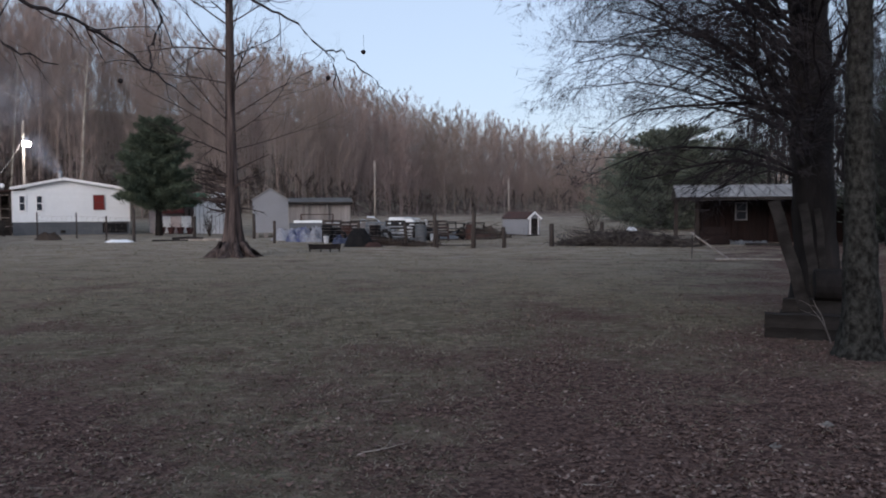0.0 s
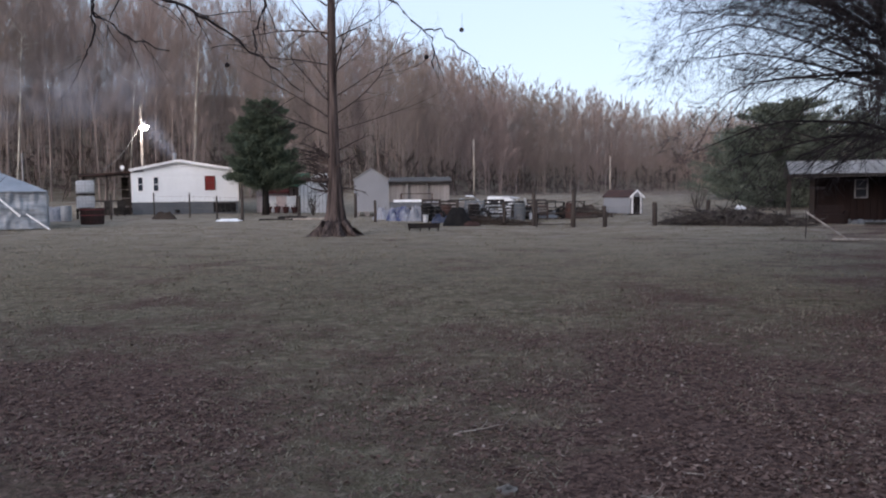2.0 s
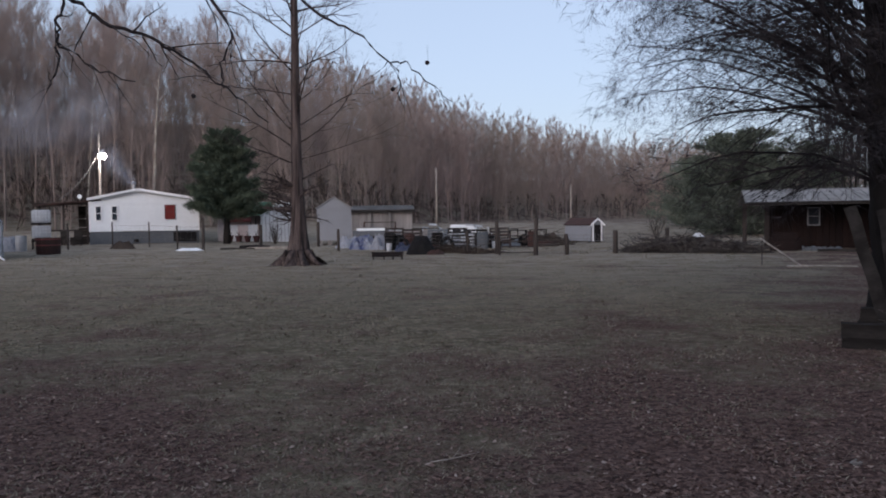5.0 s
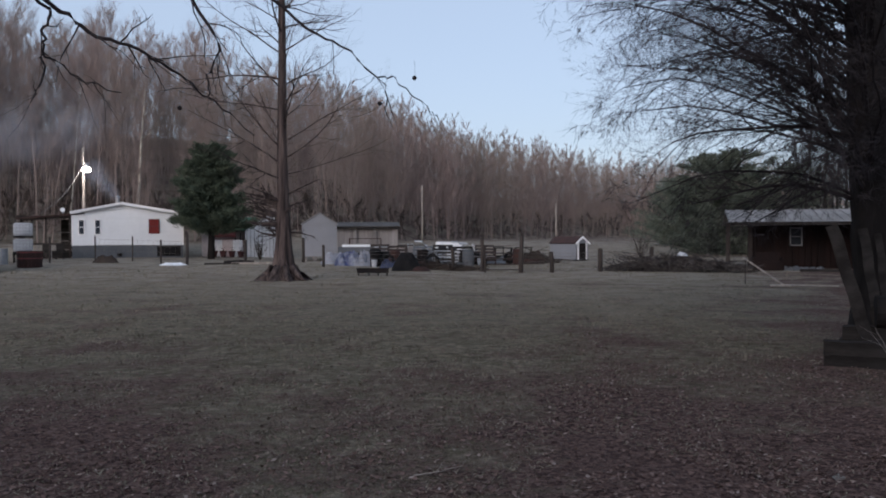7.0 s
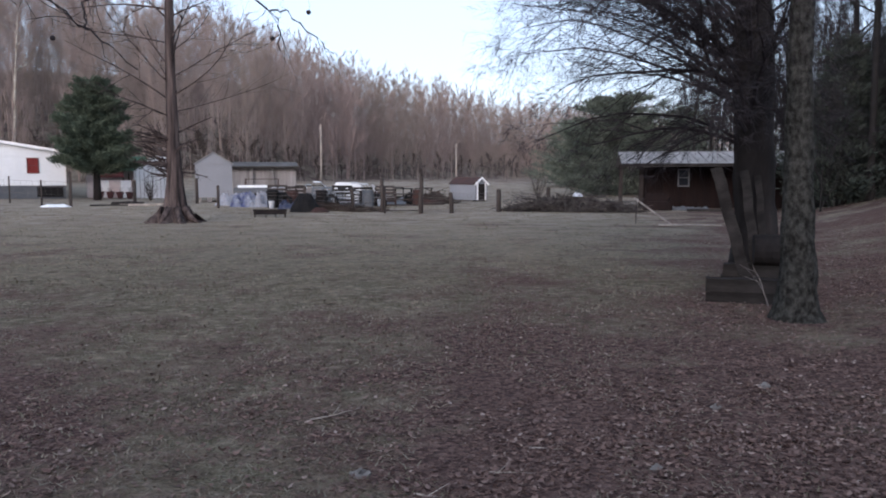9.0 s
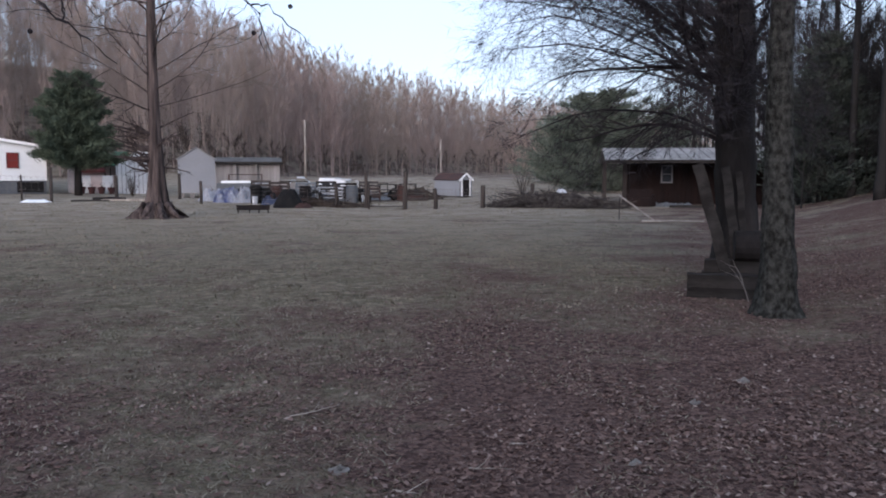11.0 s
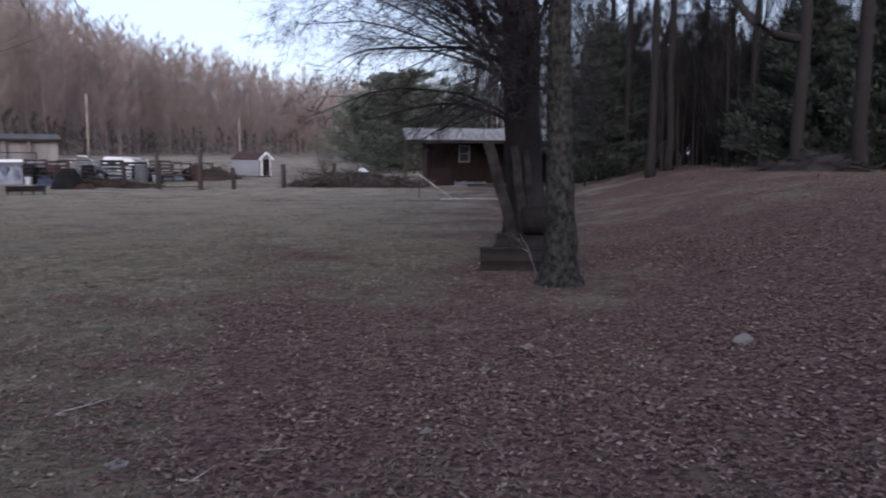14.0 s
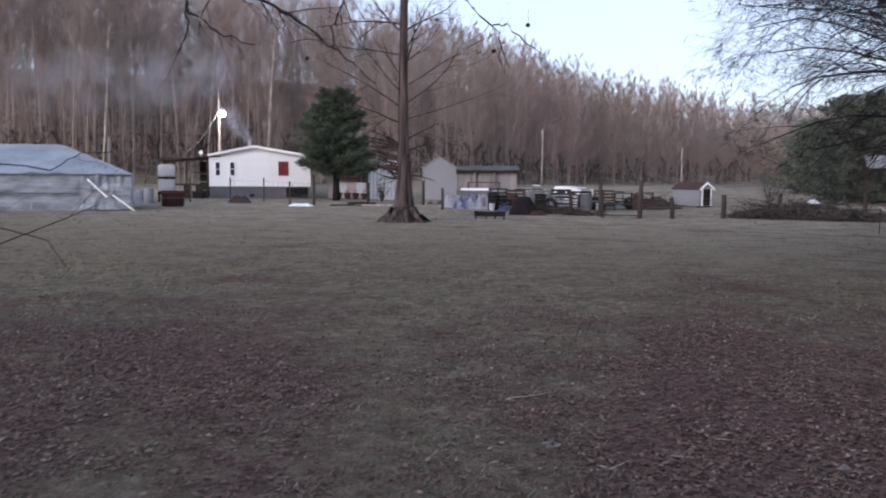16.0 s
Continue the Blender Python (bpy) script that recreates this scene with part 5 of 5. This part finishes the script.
def lawn_chair(az, d, turn):
    """A folding tube chair with no cloth left on it."""
    t = thing("lawn_chair", at(az, d), turn, "white tube frame of an old lawn chair", "chair", "lawn chair frames")
    for x in (-0.26, 0.26):
        part("leg", Mesh().tube([(x, -0.32, -0.03), (x, 0.1, 0.62)], [0.018, 0.018], 6), M_TANK, t)
        part("leg", Mesh().tube([(x, 0.34, -0.03), (x, -0.24, 0.46)], [0.018, 0.018], 6), M_TANK, t)
        part("back_post", Mesh().tube([(x, 0.06, 0.42), (x, 0.42, 1.12)], [0.018, 0.018], 6), M_TANK, t)
        part("armrest", Mesh().tube([(x, -0.22, 0.62), (x, 0.2, 0.64)], [0.022, 0.022], 6), M_TANK, t)
    for y, z in ((0.42, 1.12), (0.25, 0.8), (-0.24, 0.46), (0.06, 0.42)):
        part("cross_bar", Mesh().tube([(-0.26, y, z), (0.26, y, z)], [0.016, 0.016], 6), M_TANK, t)


for az, d, turn in ((-1.45, 46.0, 70), (-0.75, 46.6, 80), (-5.35, 45.0, 60)):
    lawn_chair(az, d, turn)


def table(az, d, turn, label):
    t = thing("work_table", at(az, d), turn, label, "table")
    part("tabletop", box(0, 0, 0.8, 1.15, 0.7, 0.06), M_TIE, t)
    for x in (-0.5, 0.5):
        for y in (-0.28, 0.28):
            part("leg", box(x, y, -0.03, 0.08, 0.08, 0.84), M_TIE, t)


table(0.95, 49.5, 3, "rough dark timber table behind the gate")
table(2.4, 50.5, -4, "rough dark timber table beside a brush heap")


def brush_pile(az, d, turn, sx, sy, sz, sticks, mat, label, seed):
    """A long heap of cut limbs, lying every way."""
    rng = random.Random(seed)
    m = Mesh()
    for k in range(sticks):
        u = rng.uniform(-1, 1)
        top = (1 - abs(u) ** 2.5) * (0.75 + 0.5 * noise.noise((u * 3, seed, 0)))
        p = Vector((u * sx / 2, rng.uniform(-0.5, 0.5) * sy, max(0.02, rng.random() ** 1.3 * sz * max(0.15, top))))
        w = rng.uniform(0, math.pi * 2)
        limb(m, rng, p, (math.cos(w), math.sin(w) * 0.7, rng.uniform(-0.3, 0.22)), rng.uniform(0.4, 1.25), rng.uniform(0.012, 0.05), 1, (3,), -0.03, 3, 4, 0.8, 0.2)
    core = drape(seed, sx * 0.92, sy * 0.8, sz * 0.72, 22, 0.3)
    m.add(core.v, core.f)
    for i, v in enumerate(m.v):
        if v[2] < 0.0:
            m.v[i] = (v[0], v[1], 0.0)
    ob = m.object("brush_pile", mat)
    ob.matrix_world = Matrix.Translation(at(az, d)) @ pose(0, 0, 0, 0, 0, turn)
    return tagged(ob, label, "brush pile", kind="stuff")


brush_pile(12.9, 36.4, -13, 5.6, 1.8, 0.95, 800, M_CUT, "long dark heap of cut branches along the fence", 3)
brush_pile(3.1, 47.5, -4, 2.3, 1.2, 0.95, 190, M_BRUSH, "brown heap of brush behind the gate", 4)
brush_pile(-4.0, 37.5, 0, 2.4, 0.9, 0.4, 120, M_BRUSH, "low scatter of cut branches beside the mound", 5)
brush_pile(-1.9, 36.4, 0, 1.4, 0.7, 0.3, 60, M_BRUSH, "low scatter of cut branches at the fence", 6)
brush_pile(-10.2, 51.5, 10, 3.0, 0.9, 0.5, 110, M_BRUSH, "scrap branches under and beside the shed", 7)
brush_pile(44.0, 24.5, -40, 2.6, 1.3, 0.8, 110, M_WOODS_DARK, "dark fallen branches on the leafy bank", 8)
single("plastic_bag", drape(21, 0.5, 0.35, 0.13, 18, 0.7), M_TANK, 13.4, 36.2, 0, "white plastic bag caught on the brush heap", "plastic bag", dz=0.72)
single("stone", Mesh().tube([(0, 0, 0), (0, 0, 0.12), (0, 0, 0.2)], [0.22, 0.24, 0.1], 9), M_STONE, 9.6, 52, 0, "pale stone lying in the field", "stone")


# small bare shrub in the field
def shrub(az, d, tall, seed, label):
    rng = random.Random(seed)
    m = Mesh()
    for k in range(9):
        w = rng.uniform(0, 6.3)
        limb(m, rng, (0, 0, -0.05), (math.cos(w) * 0.35, math.sin(w) * 0.35, 1), tall * rng.uniform(0.6, 1), 0.03, 2, (6, 4), 0, 4, 4, 0.7)
    return single("shrub", m, M_BRUSH, az, d, 0, label, "shrub")


shrub(10.6, 56, 2.0, 4, "small bare shrub in the field behind the brush heap")
shrub(-16.4, 55, 1.6, 6, "small bare shrub beside the outbuilding")

# pale timbers on the lawn before the barn
t = thing("fallen_trestle", at(20.0, 26.0), -20, "pale broken pole frame lying on the lawn", "pole frame")
part("pole", Mesh().tube([(-1.25, 1.1, 0.86), (-0.05, 0, 0.06)], [0.028, 0.032], 8), M_POLE, t, "pale bleached pole")
part("pole", Mesh().tube([(-0.45, 0, 0.05), (0.3, 0.02, 0.06)], [0.036, 0.036], 8), M_POLE, t)
part("pole", Mesh().tube([(0.0, 0.05, 0.08), (1.45, 0.35, 0.06)], [0.022, 0.018], 8), M_POLE, t)
part("prop", Mesh().tube([(-1.2, 1.05, -0.03), (-1.2, 1.06, 0.84)], [0.014, 0.014], 6), M_POST, t)

# things before the barn
t = thing("old_sofa", at(18.9, 38.3), -16, "dark reddish worn sofa under the barn eave", "sofa")
part("seat", box(0, 0, 0, 1.1, 0.7, 0.42), M_REDWALL, t, bevel=0.04)
part("backrest", box(0, 0.3, 0.3, 1.1, 0.2, 0.5), M_REDWALL, t, bevel=0.04)
for x in (-0.58, 0.58):
    part("armrest", box(x, 0, 0, 0.16, 0.7, 0.58), M_REDWALL, t, bevel=0.04)
for k in range(7):
    rg = random.Random(k)
    single("stone", Mesh().tube([(0, 0, -0.02), (0.02, 0, 0.1), (0, 0.03, rg.uniform(0.1, 0.2))], [0.2, 0.2, 0.08], 8), M_SKIRT, 19.9 + 0.36 * k, 38.4, k * 50, "grey stone in the row before the barn", "stone", "stones before the barn")
single("plank", box(0, 0, 0.0, 1.5, 0.24, 0.12), M_TIE, 22.0, 37.6, -18, "grey plank on the ground before the barn", "plank")
single("scrap_heap", drape(31, 1.2, 0.9, 0.8, 18, 0.3), M_TIE, 29.2, 37.0, 0, "dark scrap heap at the end of the barn", "scrap heap")
single("fence_post", Mesh().tube([(0, 0, -0.2), (0, 0, 0.7)], [0.08, 0.07], 8), M_POLE, 30.0, 36.5, 0, "short pale post at the foot of the bank", "fence post")


# ---- stacked timbers under the trees ----
def tie(az, d, dz, turn, length, label):
    t = tagged(Mesh().box((length, 0.22, 0.165), pose(0, 0, 0.082)).object("railway_tie", M_TIE), label, "timber", "stacked timbers")
    bm = bmesh.new()
    bm.from_mesh(t.data)
    bmesh.ops.subdivide_edges(bm, edges=bm.edges[:], cuts=4, use_grid_fill=True)
    for v in bm.verts:
        q = noise.noise_vector(v.co * 5 + Vector((az, d, dz)))
        v.co += q * 0.014
    bm.to_mesh(t.data)
    bm.free()
    t.matrix_world = Matrix.Translation(at(az, d, dz)) @ pose(0, 0, 0, 0, 0, turn)
    return t


tie(24.9, 10.6, -0.03, -23, 1.0, "rough dark railway tie lying in leaf litter")
tie(25.0, 10.62, 0.13, -21, 1.05, "rough dark railway tie laid on another")
tie(25.6, 11.0, -0.03, -27, 1.0, "rough dark railway tie lying in leaf litter")
tie(25.7, 11.0, 0.13, -25, 1.0, "rough dark railway tie laid on another")
tie(25.75, 11.03, 0.29, -24, 0.95, "weathered dark railway tie on top of the stack")


def board(a0, d0, z0, a1, d1, z1, w, label):
    p, q = at(a0, d0, z0), at(a1, d1, z1)
    way = (q - p).normalized()
    side = way.cross(Vector((math.sin(radians(a0)), math.cos(radians(a0)), 0))).normalized()
    nrm = side.cross(way)
    m = Mesh()
    ln = (q - p).length
    rows = 8
    pts, faces = [], []
    for k in range(rows + 1):
        c = way * ln * k / rows
        wob = 0.008 * math.sin(k * 1.7 + a0)
        for sx, sy in ((-1, -1), (1, -1), (1, 1), (-1, 1)):
            pts.append(c + side * (sx * w / 2 + wob) + nrm * sy * 0.022)
    for k in range(rows):
        for j in range(4):
            faces.append((4 * k + j, 4 * k + (j + 1) % 4, 4 * k + 4 + (j + 1) % 4, 4 * k + 4 + j))
    faces += [(3, 2, 1, 0), tuple(4 * rows + j for j in range(4))]
    ob = m.add(pts, faces).object("leaning_board", M_TIE)
    ob.location = p
    return tagged(ob, label, "board", "boards leaning by the tree")


board(24.75, 10.85, 0.28, 22.65, 11.5, 1.70, 0.15, "rough weathered board leaning out from the stacked timbers")
board(25.35, 11.0, 0.44, 24.45, 12.1, 1.66, 0.12, "rough weathered board leaning against the dark tree")
board(25.9, 11.05, 0.44, 25.3, 12.2, 1.6, 0.09, "narrow weathered board leaning against the dark tree")
single("log_section", Mesh().tube([(-0.26, 0, 0.2), (0.26, 0, 0.2)], [0.2, 0.21], 16), M_DARKBARK, 26.5, 11.0, -20, "short dark log section on the stacked timbers", "log", dz=0.44)
m = Mesh()
limb(m, random.Random(4), (0, 0, 0.0), (-0.3, -0.1, 1), 0.7, 0.009, 1, (4,), -0.04, 6, 5, 0.7, 0.2)
single("stray_stick", m, M_WEATHERED, 26.2, 10.35, 0, "pale crooked stick standing against the timbers", "stick")


# ---- overhanging branches of the tree that stands beside the viewer ----
def ahead(az, el, d):
    return Vector((d * math.sin(radians(az)), d * math.cos(radians(az)), 1.6 + d * math.tan(radians(el))))


def gum_tree():
    rng = random.Random(17)
    base = at(-58, 8.5)
    t = thing("gum_tree", base, 0, "bare gum tree with crooked overhanging limbs and seed balls", "tree")

    def crooked(points, r0, r1, kids, name="limb", jitter=0.03):
        pts, radii = [], []
        pts0 = [p - base for p in points]
        for k in range(len(pts0) - 1):
            for j in range(5):
                u = j / 5
                w = (k + u) / (len(pts0) - 1)
                pts.append(pts0[k].lerp(pts0[k + 1], u) + Vector((rng.uniform(-1, 1), rng.uniform(-1, 1), rng.uniform(-1, 1))) * jitter * (1 if k + j else 0))
                radii.append(r0 + (r1 - r0) * w)
        pts.append(pts0[-1])
        radii.append(r1)
        m = Mesh().tube(pts, radii, 7, cap=False)
        for k in range(kids):
            j = rng.randrange(len(pts) // 3, len(pts) - 1)
            a = (pts[j + 1] - pts[j]).normalized()
            s = Vector((rng.uniform(-1, 1), rng.uniform(-1, 1), rng.uniform(-0.9, 0.5)))
            limb(m, rng, pts[j], a * 0.6 + s, rng.uniform(0.3, 0.9), radii[j] * 0.5, 1, (3,), -0.05, 5, 4, 0.8, 0.28, 0.5)
        return part(name, m, M_TWIG, t, smooth=True)

    part("trunk", Mesh().tube([(0, 0, -0.1), (0, 0, 0.4), (0.05, 0, 3), (0.1, 0.1, 7), (0.2, 0.1, 11)], [0.4, 0.3, 0.24, 0.18, 0.06], 16), M_DARKBARK, t, smooth=True)
    fork, high = base + Vector((0.1, 0.05, 5.2)), base + Vector((0.12, 0.1, 6.6))
    D = 10.5
    crooked((fork, ahead(-36, 18.5, 10), ahead(-29.2, 14.3, D), ahead(-27.2, 13.0, D), ahead(-24.6, 12.4, D), ahead(-22.1, 11.1, D), ahead(-19.8, 9.3, D + 0.2), ahead(-16.9, 7.0, D + 0.4)), 0.036, 0.008, 12)
    crooked((ahead(-33.5, 17.2, 10), ahead(-29.7, 14.2, D), ahead(-30.2, 12.9, D), ahead(-30.2, 11.4, D), ahead(-27.7, 10.0, D), ahead(-25.6, 9.5, D)), 0.024, 0.007, 8)
    crooked((ahead(-30.2, 11.6, D), ahead(-30.3, 9.8, D), ahead(-31.0, 8.5, D)), 0.015, 0.006, 4)
    crooked((high, ahead(-34, 25, 10), ahead(-21.5, 16.5, D), ahead(-19.1, 13.0, D), ahead(-20.1, 10.9, D), ahead(-19.8, 9.3, D)), 0.034, 0.009, 9)
    crooked((ahead(-30, 23.2, 10.2), ahead(-17, 17.5, D), ahead(-13.3, 14.3, D), ahead(-10.9, 13.5, D), ahead(-7.7, 10.7, D), ahead(-7.6, 8.6, D)), 0.026, 0.007, 9)
    crooked((ahead(-8.2, 11.2, D), ahead(-7.0, 11.2, D), ahead(-4.8, 9.1, D), ahead(-3.9, 8.5, D)), 0.012, 0.005, 3)
    for az, el in ((-21.9, 8.7), (-5.6, 11.2), (-8.1, 9.4)):
        c = ahead(az, el, D) - base
        m = Mesh().tube([c + Vector((0, 0, 0.22)), c + Vector((0.01, 0, 0.03))], [0.002, 0.002], 3, cap=False)
        m.tube([c + Vector((0, 0, z)) for z in (0.03, 0.018, 0, -0.018, -0.03)], [0.008, 0.026, 0.032, 0.026, 0.008], 10)
        part("seed_ball", m, M_TWIG, t, "dark hanging seed ball")
    # thin low twigs
    for a in ((( -48, 1.5, 5.2), (-40.4, 0.4, 5), (-38.5, 1.6, 5), (-36.3, 1.8, 5.1)), ((-47, -6, 5.0), (-40.6, -3.5, 4.8), (-37.6, -2.1, 4.8)), ((-46, -3, 4.6), (-41, -4.6, 4.4), (-40.0, -6.6, 4.3))):
        pts = [base + Vector((0.25, 0.0, 1.4))] + [ahead(*q) for q in a]
        crooked(pts, 0.006, 0.002, 3, "twig", 0.006)


gum_tree()


# ---- smoke ----
def smoke_material(name, most):
    m = bpy.data.materials.new(name)
    m.use_nodes = True
    n, link = m.node_tree.nodes, m.node_tree.links.new
    b = n["Principled BSDF"]
    b.inputs["Base Color"].default_value = (0.42, 0.45, 0.53, 1)
    b.inputs["Roughness"].default_value = 1.0
    b.inputs["Specular IOR Level"].default_value = 0.0
    tc = n.new("ShaderNodeTexCoord")
    nz = n.new("ShaderNodeTexNoise")
    nz.inputs["Scale"].default_value, nz.inputs["Detail"].default_value = 0.35, 4
    link(tc.outputs["Object"], nz.inputs["Vector"])
    k = n.new("ShaderNodeMapRange")
    k.inputs["From Min"].default_value, k.inputs["From Max"].default_value, k.inputs["To Max"].default_value = 0.36, 0.72, most
    link(nz.outputs[0], k.inputs["Value"])
    grad = n.new("ShaderNodeTexGradient")
    grad.gradient_type = "SPHERICAL"
    mp = n.new("ShaderNodeMapping")
    mp.vector_type = "POINT"
    mp.inputs["Location"].default_value, mp.inputs["Scale"].default_value = (-1, 0, -1), (2, 0, 2)
    link(tc.outputs["Generated"], mp.inputs["Vector"])
    link(mp.outputs[0], grad.inputs["Vector"])
    mul = n.new("ShaderNodeMath")
    mul.operation = "MULTIPLY"
    link(k.outputs[0], mul.inputs[0])
    link(grad.outputs["Fac"], mul.inputs[1])
    link(mul.outputs[0], b.inputs["Alpha"])
    return m


M_SMOKE = smoke_material("thin_wood_smoke", 0.27)
M_PUFF = smoke_material("fresh_wood_smoke", 0.75)


def smoke():
    t = thing("smoke_plume", at(-26.2, 60, 3.4), 26, "thin bluish wood smoke drifting from the stovepipe", "smoke")
    for x, y, z, w, h, tilt in ((0.4, 0, 0.8, 0.8, 1.0, -20), (0.05, 0.1, 1.25, 1.2, 1.2, -25), (-0.5, 0.3, 1.8, 1.6, 1.5, -30), (-1.1, 0.5, 2.5, 2.1, 1.9, -30), (-1.9, 0.9, 3.6, 3.4, 2.6, -30), (-4.5, 1.5, 5.8, 13, 5.0, -4), (-7.5, 2.4, 5.0, 14, 4.4, 3), (-2.0, 2.0, 6.4, 11, 4.4, -3), (-11, 1.8, 4.6, 15, 5.2, 2), (-13, 3, 5.6, 12, 4, 0)):
        m, pts, faces = Mesh(), [], []
        for j in range(9):
            for i in range(17):
                u, v = i / 8 - 1, j / 4 - 1
                pts.append((x + u * w / 2, y + 0.5 * noise.noise((u * 2 + x, v * 2, y)), z + v * h / 2 - u * w / 2 * math.tan(radians(tilt))))
        for j in range(8):
            faces += [(j * 17 + i, j * 17 + i + 1, j * 17 + i + 18, j * 17 + i + 17) for i in range(16)]
        wisp = part("wisp", m.add(pts, faces), M_PUFF if w < 2.5 else M_SMOKE, t, smooth=True)
        wisp.visible_shadow = False


smoke()


# ---- leaves and grass ----
def scatter_leaves():
    rng = np.random.default_rng(4)
    pts, faces = [], []
    made = 0
    while made < 78000:
        az = rng.uniform(-46, 60)
        d = 2.0 + 22 * rng.random() ** 1.6
        x, y = d * math.sin(radians(az)), d * math.cos(radians(az))
        s = x * 0.93 - y * 0.30
        want = 0.12 + 0.9 * ramp(-1.0, 3.0, s) + 0.22 * ramp(11, 6, d) + 0.3 * ramp(1.1, 0.3, abs(x - 0.8 - 0.085 * y)) * ramp(17, 12, y) + 0.45 * ramp(2.8, 1.0, math.hypot(x + 4.6, y - 5.9))
        want *= 0.2 + 1.7 * max(0.0, 0.5 + noise.noise((x * 0.5, y * 0.5, 7))) * (0.5 + noise.noise((x * 1.9, y * 1.9, 2)) * 0.9)
        if rng.random() > want:
            continue
        made += 1
        z = height(x, y) + 0.006
        w, size = rng.uniform(0, 6.28), rng.uniform(0.009, 0.027)
        c, q = math.cos(w) * size, math.sin(w) * size
        lift = rng.uniform(0.0, 0.02, 4)
        i = len(pts)
        k = rng.uniform(0.22, 0.65)
        pts += [(x - c, y - q, z + lift[0]), (x + q * k, y - c * k, z + lift[1] * 0.4), (x + c, y + q, z + lift[2]), (x - q * k, y + c * k, z + lift[3])]
        faces += [(i, i + 1, i + 2), (i, i + 2, i + 3)]
    m = Mesh()
    m.v, m.f = pts, faces
    tagged(m.object("fallen_leaves", M_LEAF), "curled dry brown leaves scattered over the grass", "leaves", kind="stuff")


def scatter_grass():
    rng = np.random.default_rng(9)
    pts, faces = [], []
    for k in range(170000):
        az = rng.uniform(-46, 52)
        d = 2.2 + 44 * rng.random() ** 1.9
        x, y = d * math.sin(radians(az)), d * math.cos(radians(az))
        s = x * 0.93 - y * 0.30
        if rng.random() < 0.75 * ramp(-0.6, 2.4, s) + 0.45 * ramp(11, 7, d) or noise.noise((x * 0.7, y * 0.7, 11)) < -0.15:
            continue
        z, w, h = height(x, y) - 0.004, rng.uniform(0, 6.28), rng.uniform(0.010, 0.028) * (1 + d * 0.02)
        c, q, lx, ly = math.cos(w) * (0.004 + 0.0006 * d), math.sin(w) * (0.004 + 0.0006 * d), rng.normal() * 0.03, rng.normal() * 0.03
        i = len(pts)
        pts += [(x - c, y - q, z), (x + c, y + q, z), (x + lx, y + ly, z + h)]
        faces.append((i, i + 1, i + 2))
    m = Mesh()
    m.v, m.f = pts, faces
    tagged(m.object("grass", M_GRASS), "short dormant olive-brown lawn grass", "grass", kind="stuff")


scatter_leaves()
scatter_grass()
for az, d, r, h in ((18.98, 4.4, 0.035, 0.025), (40.6, 6.6, 0.085, 0.06), (22.9, 5.7, 0.04, 0.02), (-2.5, 4.2, 0.06, 0.02), (26, 6.4, 0.05, 0.025)):
    m = Mesh().tube([(0, 0, -0.01), (0.01, 0, h * 0.6), (0, 0, h)], [r, r * 0.9, r * 0.45], 9)
    single("pebble", m, M_STONE, az, d, 0, "small pale stone lying in the grass", "stone")
for az, d, ln, turn in ((7.0, 4.2, 0.24, 5), (10, 4.6, 0.2, -10), (-6, 5.2, 0.35, 20), (1.5, 3.9, 0.3, -15)):
    m = Mesh()
    limb(m, random.Random(int(d * 10)), (0, 0, 0.01), (1, 0.1, 0), ln, 0.007, 1, (2,), 0, 4, 5)
    single("twig", m, M_POLE, az, d, turn, "thin pale twig lying in the grass", "twig")
